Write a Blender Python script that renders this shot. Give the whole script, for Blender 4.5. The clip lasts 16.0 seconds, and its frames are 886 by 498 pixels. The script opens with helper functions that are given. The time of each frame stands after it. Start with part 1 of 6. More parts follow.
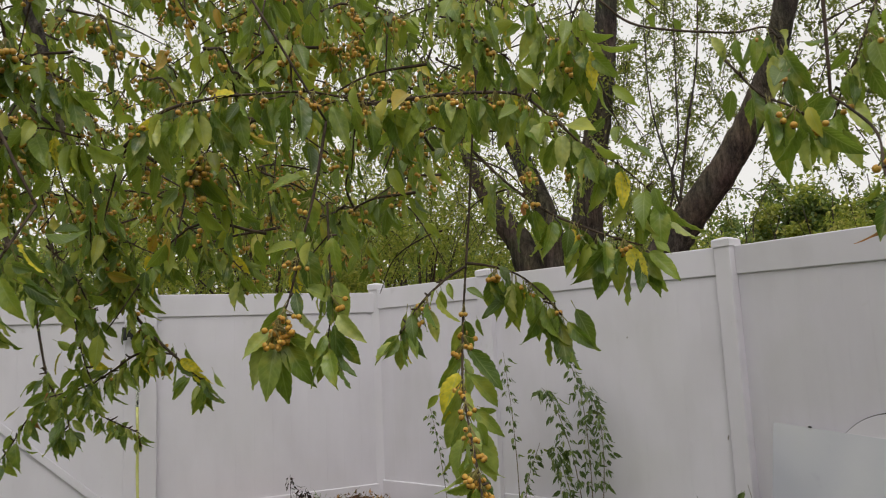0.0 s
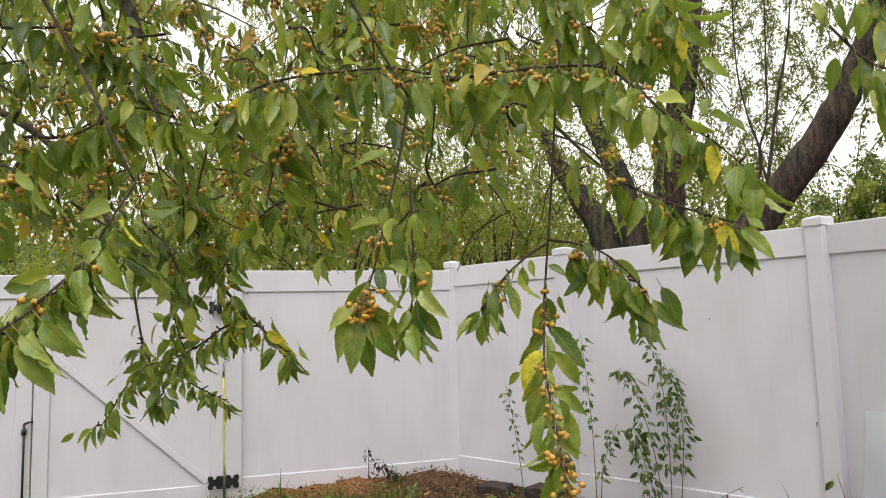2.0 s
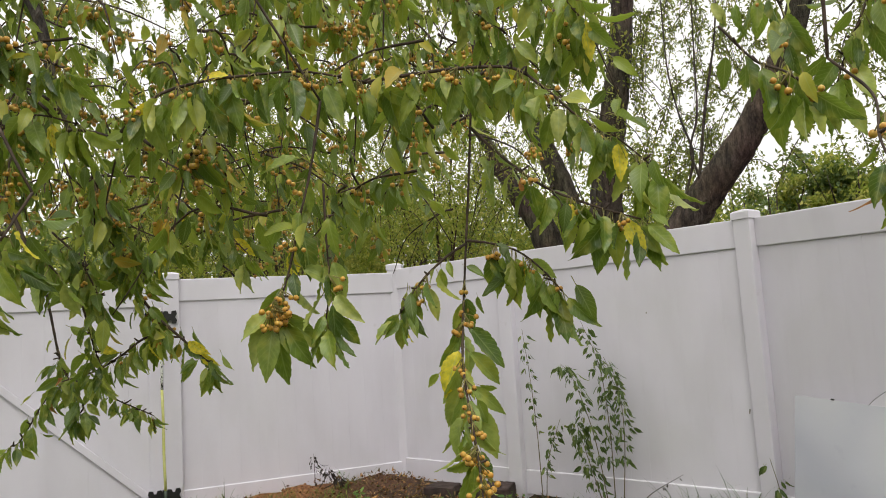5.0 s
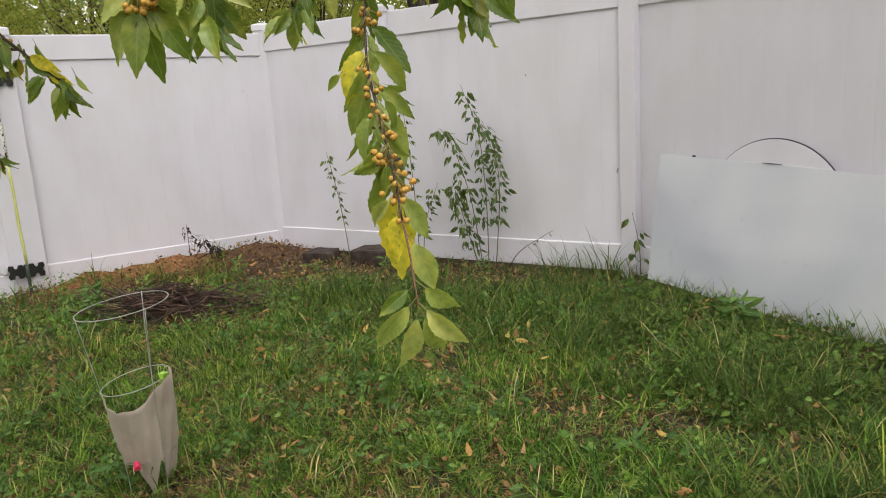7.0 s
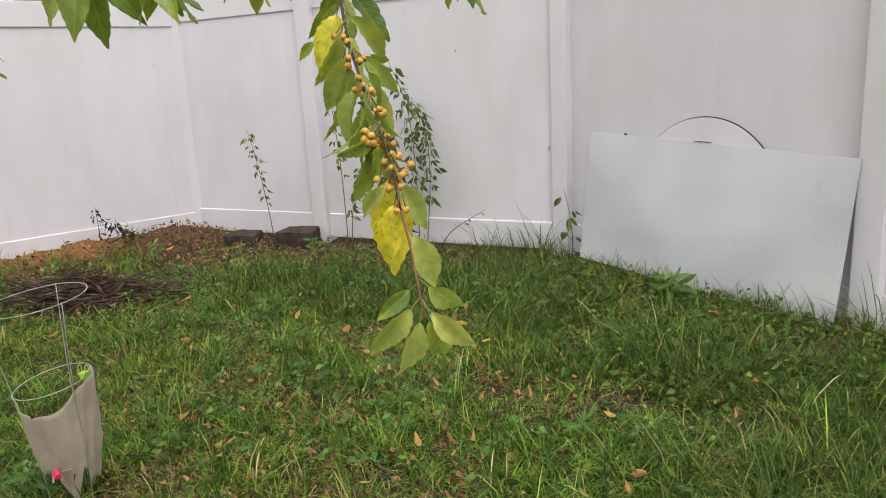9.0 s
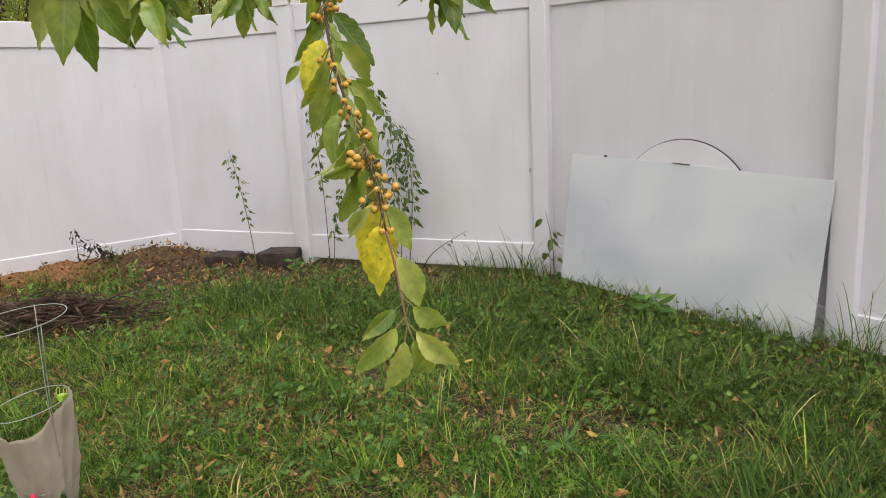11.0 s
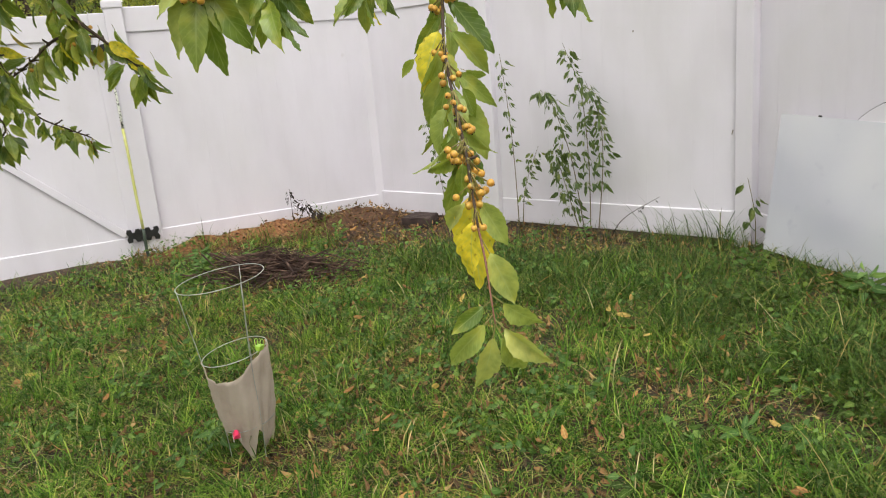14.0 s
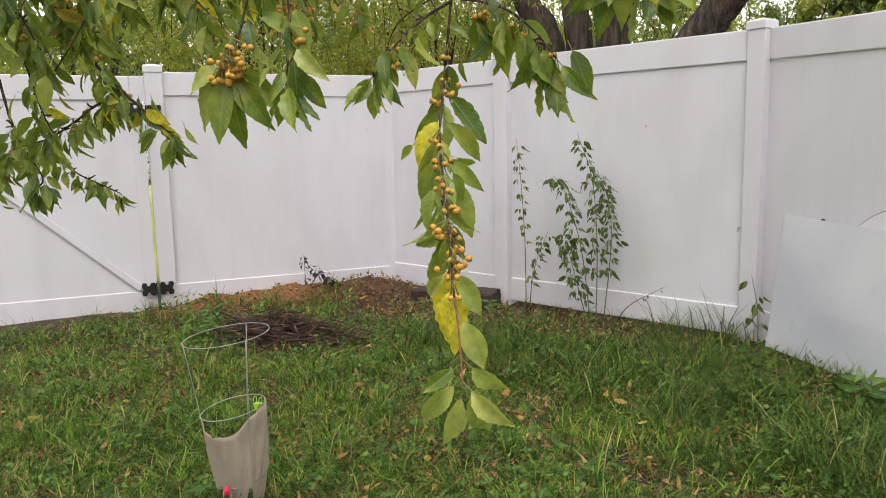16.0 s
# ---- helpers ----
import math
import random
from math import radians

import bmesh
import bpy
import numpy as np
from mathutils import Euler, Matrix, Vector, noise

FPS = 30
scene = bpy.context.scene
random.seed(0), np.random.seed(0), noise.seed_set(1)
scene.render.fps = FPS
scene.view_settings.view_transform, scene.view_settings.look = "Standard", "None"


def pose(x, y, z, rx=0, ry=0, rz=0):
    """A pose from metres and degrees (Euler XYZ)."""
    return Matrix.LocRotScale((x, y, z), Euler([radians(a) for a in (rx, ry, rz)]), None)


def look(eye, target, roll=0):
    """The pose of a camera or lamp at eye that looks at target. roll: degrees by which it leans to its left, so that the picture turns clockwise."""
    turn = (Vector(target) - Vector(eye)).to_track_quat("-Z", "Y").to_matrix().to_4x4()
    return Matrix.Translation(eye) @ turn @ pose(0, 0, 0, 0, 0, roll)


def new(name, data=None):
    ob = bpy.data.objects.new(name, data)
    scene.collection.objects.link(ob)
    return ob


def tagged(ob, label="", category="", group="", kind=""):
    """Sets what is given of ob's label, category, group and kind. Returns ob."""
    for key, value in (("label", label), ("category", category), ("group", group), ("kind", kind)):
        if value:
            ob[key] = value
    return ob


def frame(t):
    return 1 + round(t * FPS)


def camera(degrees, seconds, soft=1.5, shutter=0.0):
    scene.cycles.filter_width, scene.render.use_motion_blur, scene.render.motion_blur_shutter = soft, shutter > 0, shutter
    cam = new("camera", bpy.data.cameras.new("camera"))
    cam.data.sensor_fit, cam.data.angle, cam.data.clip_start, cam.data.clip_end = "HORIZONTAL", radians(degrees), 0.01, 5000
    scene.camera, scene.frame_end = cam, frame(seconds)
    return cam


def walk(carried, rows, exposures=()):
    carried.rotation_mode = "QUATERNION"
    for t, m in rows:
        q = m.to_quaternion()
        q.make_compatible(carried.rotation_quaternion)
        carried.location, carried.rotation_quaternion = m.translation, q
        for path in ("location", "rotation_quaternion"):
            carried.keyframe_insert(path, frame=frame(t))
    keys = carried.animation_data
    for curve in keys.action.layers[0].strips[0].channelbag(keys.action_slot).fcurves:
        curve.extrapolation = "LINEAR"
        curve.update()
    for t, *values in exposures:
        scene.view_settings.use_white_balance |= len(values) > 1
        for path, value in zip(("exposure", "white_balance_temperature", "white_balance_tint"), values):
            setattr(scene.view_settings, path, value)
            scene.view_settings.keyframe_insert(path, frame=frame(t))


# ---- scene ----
cam = camera(61.8, 16.0, soft=0.9, shutter=0.25)
PATH = [
    (0, (4.781, -4.662, 1.278), (3.498, -3.152, 1.546), -2.6),
    (0.5, (4.778, -4.665, 1.276), (3.413, -3.223, 1.508), -1.8),
    (1, (4.778, -4.649, 1.279), (3.38, -3.229, 1.462), -2.1),
    (1.5, (4.769, -4.655, 1.272), (3.343, -3.261, 1.426), -1.9),
    (2, (4.771, -4.668, 1.275), (3.335, -3.293, 1.493), -1.6),
    (2.5, (4.777, -4.669, 1.279), (3.321, -3.316, 1.499), -1.5),
    (3, (4.783, -4.662, 1.287), (3.333, -3.301, 1.495), -1.5),
    (3.5, (4.797, -4.668, 1.287), (3.388, -3.266, 1.511), -2.3),
    (3.7, (4.799, -4.659, 1.284), (3.406, -3.24, 1.495), -2.9),
    (5.8, (4.812, -4.628, 1.264), (3.556, -3.084, 1.458), -3.2),
    (6, (4.814, -4.635, 1.243), (3.592, -3.055, 1.336), -3.6),
    (6.5, (4.788, -4.637, 1.185), (3.633, -3.021, 0.952), -4.3),
    (7, (4.69, -4.587, 1.159), (3.613, -2.947, 0.77), -3.6),
    (7.5, (4.614, -4.558, 1.167), (3.587, -2.896, 0.74), -2.5),
    (8, (4.571, -4.554, 1.166), (3.608, -2.851, 0.747), -3.0),
    (8.5, (4.548, -4.544, 1.166), (3.613, -2.835, 0.711), -3.3),
    (9, (4.548, -4.541, 1.159), (3.671, -2.803, 0.699), -3.1),
    (9.2, (4.545, -4.542, 1.163), (3.681, -2.798, 0.702), -3.0),
    (11.5, (4.552, -4.555, 1.16), (3.718, -2.782, 0.759), -2.8),
    (12, (4.541, -4.535, 1.158), (3.599, -2.844, 0.653), -3.3),
    (12.5, (4.539, -4.528, 1.162), (3.556, -2.859, 0.664), -3.1),
    (13, (4.532, -4.517, 1.165), (3.512, -2.871, 0.663), -4.5),
    (13.5, (4.572, -4.493, 1.172), (3.438, -2.935, 0.635), -4.7),
    (14, (4.654, -4.482, 1.195), (3.363, -3.031, 0.715), -5.1),
    (14.5, (4.717, -4.49, 1.209), (3.387, -3.035, 0.87), -3.6),
    (15, (4.739, -4.499, 1.204), (3.383, -3.058, 0.909), -2.6),
    (15.5, (4.75, -4.503, 1.207), (3.388, -3.07, 0.907), -2.5),
    (16, (4.747, -4.526, 1.204), (3.41, -3.065, 0.927), -1.2),
]
walk(cam, [(t, look(eye, target, roll)) for t, eye, target, roll in PATH],
     exposures=[(0.0, -0.21), (1.0, 0.25), (3.5, 0.39), (6.0, -0.01), (6.5, 0.17), (7.0, 0.39), (9.0, 0.54), (11.5, 0.49), (12.5, 0.62), (13.5, 0.67), (14.0, 0.65), (14.5, 0.44), (15.0, 0.47), (16.0, 0.47)])


# ---------------------------------------------------------------- light
world = bpy.data.worlds.new("overcast_sky")
scene.world = world
world.use_nodes = True
wn, wl = world.node_tree.nodes, world.node_tree.links
wn.clear()
sky = wn.new("ShaderNodeTexSky")
sky.sky_type = "NISHITA"
sky.sun_disc = False
sky.sun_elevation = radians(59)
sky.sun_rotation = radians(136)
sky.air_density, sky.dust_density, sky.ozone_density = 1.0, 6.0, 1.0
pale = wn.new("ShaderNodeHueSaturation")
pale.inputs["Saturation"].default_value = 0.12
back = wn.new("ShaderNodeBackground")
back.inputs["Strength"].default_value = 0.15
wout = wn.new("ShaderNodeOutputWorld")
wl.new(sky.outputs[0], pale.inputs["Color"])
cloud = wn.new("ShaderNodeMix")
cloud.data_type = "RGBA"
cloud.inputs["Factor"].default_value = 0.6
cloud.inputs["B"].default_value = (9.15, 8.9, 8.5, 1)
wl.new(pale.outputs[0], cloud.inputs["A"])
wl.new(cloud.outputs["Result"], back.inputs["Color"])
wl.new(back.outputs[0], wout.inputs["Surface"])

sun_data = bpy.data.lights.new("sun", "SUN")
sun_data.energy, sun_data.angle, sun_data.color = 0.6, radians(45), (1.0, 0.96, 0.9)
sun = new("sun", sun_data)
sun.matrix_world = look((3.7, -3.9, 9.5), (0, 0, 0))


# ---------------------------------------------------------------- materials
def nodes_of(name):
    m = bpy.data.materials.new(name)
    m.use_nodes = True
    n, l = m.node_tree.nodes, m.node_tree.links
    return m, n, l, n["Principled BSDF"]


def ramp(n, stops):
    r = n.new("ShaderNodeValToRGB")
    e = r.color_ramp.elements
    while len(e) < len(stops):
        e.new(0.5)
    for k, (p, c) in zip(e, stops):
        k.position, k.color = p, (*c, 1)
    return r


def noise_node(n, l, scale, detail=4, coords="Object", stretch=(1, 1, 1)):
    tc = n.new("ShaderNodeNewGeometry" if coords == "World" else "ShaderNodeTexCoord")
    mp = n.new("ShaderNodeMapping")
    mp.inputs["Scale"].default_value = stretch
    tx = n.new("ShaderNodeTexNoise")
    tx.inputs["Scale"].default_value, tx.inputs["Detail"].default_value = scale, detail
    l.new(tc.outputs["Position" if coords == "World" else coords], mp.inputs[0])
    l.new(mp.outputs[0], tx.inputs["Vector"])
    return tx


def bump(n, l, src, strength, distance, shader):
    b = n.new("ShaderNodeBump")
    b.inputs["Strength"].default_value, b.inputs["Distance"].default_value = strength, distance
    l.new(src, b.inputs["Height"])
    l.new(b.outputs[0], shader.inputs["Normal"])
    return b


def mixc(n, l, fac, a, b, how="MIX"):
    m = n.new("ShaderNodeMix")
    m.data_type, m.blend_type = "RGBA", how
    for socket, v in ((m.inputs["Factor"], fac), (m.inputs["A"], a), (m.inputs["B"], b)):
        if isinstance(v, tuple):
            socket.default_value = (*v, 1)
        elif isinstance(v, (int, float)):
            socket.default_value = v
        else:
            l.new(v, socket)
    return m.outputs["Result"]


def surface(name, stops, scale, rough=0.8, detail=6, fine=60, bump_strength=0.3, bump_distance=0.004, stretch=(1, 1, 1), metal=0.0, coords="Object"):
    """A two-scale mottled surface."""
    m, n, l, p = nodes_of(name)
    a = noise_node(n, l, scale, detail, coords, stretch)
    b = noise_node(n, l, fine, 3, coords, stretch)
    r = ramp(n, stops)
    l.new(a.outputs["Fac"], r.inputs[0])
    col = mixc(n, l, 0.25, r.outputs[0], b.outputs["Color"], "SOFT_LIGHT")
    l.new(col, p.inputs["Base Color"])
    p.inputs["Roughness"].default_value, p.inputs["Metallic"].default_value = rough, metal
    if bump_strength:
        bump(n, l, b.outputs["Fac"], bump_strength, bump_distance, p)
    return m


def vinyl_material():
    """White vinyl with faint grime, rain streaks and a little algae."""
    m, n, l, p = nodes_of("white_vinyl")
    streak = noise_node(n, l, 3.0, 5, "World", (1.5, 1.5, 0.5))
    blot = noise_node(n, l, 1.3, 4, "World")
    spot = noise_node(n, l, 7.0, 6, "World")
    r1 = ramp(n, [(0.3, (0.63, 0.604, 0.655)), (0.55, (0.672, 0.647, 0.703)), (0.8, (0.695, 0.668, 0.725))])
    l.new(streak.outputs["Fac"], r1.inputs[0])
    r2 = ramp(n, [(0.45, (1, 1, 1)), (0.75, (0.93, 0.94, 0.90))])
    l.new(blot.outputs["Fac"], r2.inputs[0])
    r3 = ramp(n, [(0.70, (0, 0, 0)), (0.80, (0.35, 0.35, 0.35))])
    l.new(spot.outputs["Fac"], r3.inputs[0])
    col = mixc(n, l, 1.0, r1.outputs[0], r2.outputs[0], "MULTIPLY")
    col = mixc(n, l, r3.outputs[0], col, (0.42, 0.39, 0.36))
    l.new(col, p.inputs["Base Color"])
    p.inputs["Roughness"].default_value = 0.42
    fine = noise_node(n, l, 9, 2, "World", (1, 1, 0.3))
    bump(n, l, fine.outputs["Fac"], 0.05, 0.01, p)
    return m


def leaf_material(name, stops, single, light=0.35, rough=0.42, spots=0.0, gloss=0.4):
    """A leaf: colour by leaf, midrib and side veins from its own map, light coming through."""
    m, n, l, p = nodes_of(name)
    if single:
        rnd = n.new("ShaderNodeObjectInfo").outputs["Random"]
    else:
        rnd = n.new("ShaderNodeNewGeometry").outputs["Random Per Island"]
    r = ramp(n, stops)
    l.new(rnd, r.inputs[0])
    uv = n.new("ShaderNodeUVMap")
    sep = n.new("ShaderNodeSeparateXYZ")
    l.new(uv.outputs[0], sep.inputs[0])
    off = n.new("ShaderNodeMath")
    off.operation, off.inputs[1].default_value = "SUBTRACT", 0.5
    l.new(sep.outputs["X"], off.inputs[0])
    side = n.new("ShaderNodeMath")
    side.operation = "ABSOLUTE"
    l.new(off.outputs[0], side.inputs[0])
    slant = n.new("ShaderNodeMath")
    slant.operation, slant.inputs[1].default_value = "MULTIPLY_ADD", -0.55
    l.new(side.outputs[0], slant.inputs[0])
    l.new(sep.outputs["Y"], slant.inputs[2])
    wave = n.new("ShaderNodeMath")
    wave.operation, wave.inputs[1].default_value = "MULTIPLY", 56.0
    l.new(slant.outputs[0], wave.inputs[0])
    sine = n.new("ShaderNodeMath")
    sine.operation = "SINE"
    l.new(wave.outputs[0], sine.inputs[0])
    vein = ramp(n, [(0.80, (0, 0, 0)), (1.0, (0.5, 0.5, 0.5))])
    l.new(sine.outputs[0], vein.inputs[0])
    rib = ramp(n, [(0.0, (1, 1, 1)), (0.045, (0, 0, 0))])
    l.new(side.outputs[0], rib.inputs[0])
    both = mixc(n, l, 1.0, vein.outputs[0], rib.outputs[0], "LIGHTEN")
    patch = noise_node(n, l, 5 if single else 30, 5)
    patch_r = ramp(n, [(0.35, (0.7, 0.74, 0.65)), (0.7, (1.3, 1.22, 1.1))])
    l.new(patch.outputs["Fac"], patch_r.inputs[0])
    col = mixc(n, l, 1.0, r.outputs[0], patch_r.outputs[0], "MULTIPLY")
    if single and "green" in name:
        mott = noise_node(n, l, 2.4, 5)
        mott.noise_dimensions = "4D"
        far = n.new("ShaderNodeMath")
        far.operation, far.inputs[1].default_value = "MULTIPLY", 40.0
        l.new(rnd, far.inputs[0])
        l.new(far.outputs[0], mott.inputs["W"])
        mr = ramp(n, [(0.5, (0, 0, 0)), (0.68, (0.55, 0.55, 0.55))])
        l.new(mott.outputs["Fac"], mr.inputs[0])
        col = mixc(n, l, mr.outputs[0], col, (0.62, 0.56, 0.09))
    bright = mixc(n, l, 0.5, col, (0.5, 0.58, 0.22))
    col = mixc(n, l, both, col, bright)
    if spots:
        sp = noise_node(n, l, 9, 4)
        spr = ramp(n, [(0.62, (0, 0, 0)), (0.68, (spots, spots, spots))])
        l.new(sp.outputs["Fac"], spr.inputs[0])
        col = mixc(n, l, spr.outputs[0], col, (0.16, 0.07, 0.02))
    l.new(col, p.inputs["Base Color"])
    p.inputs["Roughness"].default_value = rough
    p.inputs["Specular IOR Level"].default_value = gloss
    bump(n, l, both, -1.0, 0.006, p)
    tr = n.new("ShaderNodeBsdfTranslucent")
    low = any(w in name for w in ("weed", "clover", "grass"))
    l.new(mixc(n, l, 0.2 if low else 0.6, col, (0.34, 0.46, 0.05), "MIX") if "green" in name else col, tr.inputs["Color"])
    mx = n.new("ShaderNodeMixShader")
    mx.inputs[0].default_value = light
    l.new(p.outputs[0], mx.inputs[1])
    l.new(tr.outputs[0], mx.inputs[2])
    l.new(mx.outputs[0], n["Material Output"].inputs["Surface"])
    return m


def bark_material(name, dark, mid, pale_c, scale, depth):
    """Furrowed bark: long ragged ridges, finer scales on them."""
    m, n, l, p = nodes_of(name)
    ridge = noise_node(n, l, scale, 7, "Object", (1, 1, 0.16))
    ridge.inputs["Roughness"].default_value = 0.65
    fine = noise_node(n, l, scale * 4, 6, "Object", (1, 1, 0.35))
    both = n.new("ShaderNodeMath")
    both.operation, both.inputs[1].default_value = "MULTIPLY_ADD", 0.35
    l.new(fine.outputs["Fac"], both.inputs[0])
    l.new(ridge.outputs["Fac"], both.inputs[2])
    r = ramp(n, [(0.50, dark), (0.66, mid), (0.86, pale_c)])
    l.new(both.outputs[0], r.inputs[0])
    tone = noise_node(n, l, 2.5, 3)
    col = mixc(n, l, 0.5, r.outputs[0], tone.outputs["Color"], "SOFT_LIGHT")
    l.new(col, p.inputs["Base Color"])
    p.inputs["Roughness"].default_value = 0.92
    bump(n, l, both.outputs[0], 1.0, depth, p)
    return m


def grass_material():
    m, n, l, p = nodes_of("grass_blades")
    rnd = n.new("ShaderNodeNewGeometry").outputs["Random Per Island"]
    r = ramp(n, [(0.0, (0.016, 0.045, 0.010)), (0.4, (0.09, 0.185, 0.024)), (0.72, (0.19, 0.31, 0.042)), (0.89, (0.30, 0.385, 0.075)), (0.95, (0.40, 0.33, 0.14)), (1.0, (0.50, 0.42, 0.24))])
    l.new(rnd, r.inputs[0])
    big = noise_node(n, l, 1.1, 4)
    br = ramp(n, [(0.3, (0.72, 0.85, 0.75)), (0.55, (1.0, 1.0, 1.0)), (0.75, (1.35, 1.15, 1.0))])
    l.new(big.outputs["Fac"], br.inputs[0])
    col = mixc(n, l, 1.0, r.outputs[0], br.outputs[0], "MULTIPLY")
    small = noise_node(n, l, 11.0, 4)
    sr = ramp(n, [(0.36, (0.45, 0.55, 0.5)), (0.5, (1.0, 1.0, 1.0)), (0.64, (1.4, 1.3, 1.15))])
    l.new(small.outputs["Fac"], sr.inputs[0])
    col = mixc(n, l, 1.0, col, sr.outputs[0], "MULTIPLY")
    l.new(col, p.inputs["Base Color"])
    p.inputs["Roughness"].default_value = 0.5
    p.inputs["Specular IOR Level"].default_value = 0.08
    tr = n.new("ShaderNodeBsdfTranslucent")
    l.new(col, tr.inputs["Color"])
    mx = n.new("ShaderNodeMixShader")
    mx.inputs[0].default_value = 0.2
    l.new(p.outputs[0], mx.inputs[1])
    l.new(tr.outputs[0], mx.inputs[2])
    l.new(mx.outputs[0], n["Material Output"].inputs["Surface"])
    return m


VINYL = vinyl_material()
BARK = bark_material("furrowed_bark", (0.013, 0.009, 0.006), (0.06, 0.044, 0.031), (0.15, 0.118, 0.085), 22, 0.06)
TWIG = surface("grey_brown_twig", [(0.3, (0.03, 0.02, 0.013)), (0.6, (0.075, 0.05, 0.033)), (0.8, (0.16, 0.12, 0.09))], 30, 0.9, fine=220, bump_strength=0.5, bump_distance=0.001)
GREENS = [(0.0, (0.05, 0.105, 0.02)), (0.4, (0.135, 0.225, 0.036)), (0.75, (0.27, 0.37, 0.058)), (1.0, (0.48, 0.53, 0.10))]
LEAF = leaf_material("green_leaf", GREENS, True, 0.38, 0.32, gloss=0.6)
LEAF_PALE = leaf_material("pale_green_leaf", [(0.0, (0.26, 0.35, 0.08)), (0.6, (0.41, 0.48, 0.14)), (1.0, (0.58, 0.60, 0.20))], True, 0.36, 0.34, gloss=0.5)
LEAF_YELLOW = leaf_material("yellow_leaf", [(0.0, (0.84, 0.70, 0.06)), (0.5, (0.90, 0.80, 0.08)), (1.0, (0.86, 0.72, 0.05))], True, 0.45, 0.5, spots=0.5)
LEAF_ORANGE = leaf_material("orange_leaf", [(0.0, (0.72, 0.38, 0.06)), (1.0, (0.66, 0.27, 0.12))], True, 0.42, 0.5, spots=0.4)
FOLIAGE = leaf_material("green_foliage", [(0.0, (0.035, 0.075, 0.014)), (0.35, (0.155, 0.235, 0.036)), (0.68, (0.31, 0.39, 0.06)), (0.88, (0.48, 0.50, 0.085)), (0.955, (0.58, 0.50, 0.07)), (1.0, (0.60, 0.32, 0.05))], False, 0.44, 0.32, gloss=0.6)
WOODLEAF = leaf_material("green_woodland_leaf", [(0.0, (0.09, 0.115, 0.025)), (0.4, (0.21, 0.24, 0.05)), (0.8, (0.36, 0.36, 0.08)), (1.0, (0.50, 0.42, 0.09))], False, 0.5, 0.5)
SHRUBLEAF = leaf_material("green_shrub_leaf", [(0.0, (0.16, 0.19, 0.04)), (0.4, (0.38, 0.40, 0.09)), (0.8, (0.56, 0.53, 0.14)), (1.0, (0.66, 0.56, 0.16))], False, 0.58, 0.5)
WILLOWLEAF = leaf_material("green_willow_leaf", [(0.0, (0.05, 0.062, 0.018)), (0.5, (0.16, 0.17, 0.04)), (1.0, (0.32, 0.31, 0.08))], False, 0.45, 0.5)
FARLEAF = leaf_material("green_far_leaf", [(0.0, (0.05, 0.095, 0.035)), (0.5, (0.10, 0.16, 0.06)), (1.0, (0.2, 0.25, 0.09))], False, 0.35, 0.5)
WEEDLEAF = leaf_material("green_weed_leaf", [(0.0, (0.03, 0.065, 0.018)), (0.5, (0.065, 0.115, 0.03)), (0.85, (0.14, 0.19, 0.055)), (1.0, (0.24, 0.28, 0.09))], False, 0.36, 0.5)
CLOVER = leaf_material("green_clover", [(0.0, (0.045, 0.11, 0.035)), (0.7, (0.095, 0.20, 0.055)), (1.0, (0.20, 0.32, 0.08))], False, 0.3, 0.5, gloss=0.12)
# a darker tone of weed leaf, shade put into its colour
SHADEWEED = leaf_material("green_dark_weed", [(0.0, (0.022, 0.046, 0.010)), (0.7, (0.05, 0.10, 0.016)), (1.0, (0.13, 0.20, 0.03))], False, 0.25, 0.5, gloss=0.1)
DRYLEAF = leaf_material("dry_leaf", [(0.0, (0.13, 0.05, 0.02)), (0.4, (0.32, 0.13, 0.045)), (0.75, (0.48, 0.24, 0.08)), (1.0, (0.62, 0.44, 0.12))], True, 0.2, 0.7)
LITTER = leaf_material("dry_litter", [(0.0, (0.04, 0.02, 0.012)), (0.45, (0.14, 0.065, 0.03)), (0.8, (0.33, 0.17, 0.075)), (1.0, (0.50, 0.32, 0.15))], False, 0.15, 0.8)
WITHERED = surface("withered_black_brown", [(0.3, (0.012, 0.009, 0.008)), (0.7, (0.05, 0.035, 0.025))], 20, 0.9, fine=90)
GRASS = grass_material()
LONGGRASS = leaf_material("green_long_grass", [(0.0, (0.012, 0.036, 0.007)), (0.5, (0.026, 0.072, 0.010)), (0.85, (0.085, 0.165, 0.022)), (0.93, (0.20, 0.18, 0.05)), (1.0, (0.38, 0.28, 0.12))], False, 0.15, 0.5, gloss=0.08)
STRAW = leaf_material("dry_straw", [(0.0, (0.14, 0.08, 0.03)), (0.35, (0.28, 0.18, 0.07)), (0.7, (0.42, 0.32, 0.14)), (1.0, (0.60, 0.48, 0.25))], False, 0.25, 0.7, gloss=0.05)
FRUIT = surface("golden_fruit", [(0.25, (0.44, 0.20, 0.03)), (0.5, (0.58, 0.32, 0.05)), (0.75, (0.62, 0.44, 0.10))], 90, 0.3, fine=400, bump_strength=0.05, bump_distance=0.0005)
STALK = surface("green_stalk", [(0.3, (0.20, 0.20, 0.05)), (0.7, (0.30, 0.24, 0.08))], 50, 0.6, fine=200, bump_strength=0.0)
SHOOT = surface("green_brown_stem", [(0.3, (0.09, 0.08, 0.035)), (0.7, (0.17, 0.14, 0.07))], 50, 0.7, fine=200, bump_strength=0.1)
REDSTEM = surface("red_brown_shoot", [(0.3, (0.16, 0.06, 0.04)), (0.7, (0.28, 0.13, 0.08))], 50, 0.6, fine=200, bump_strength=0.1)
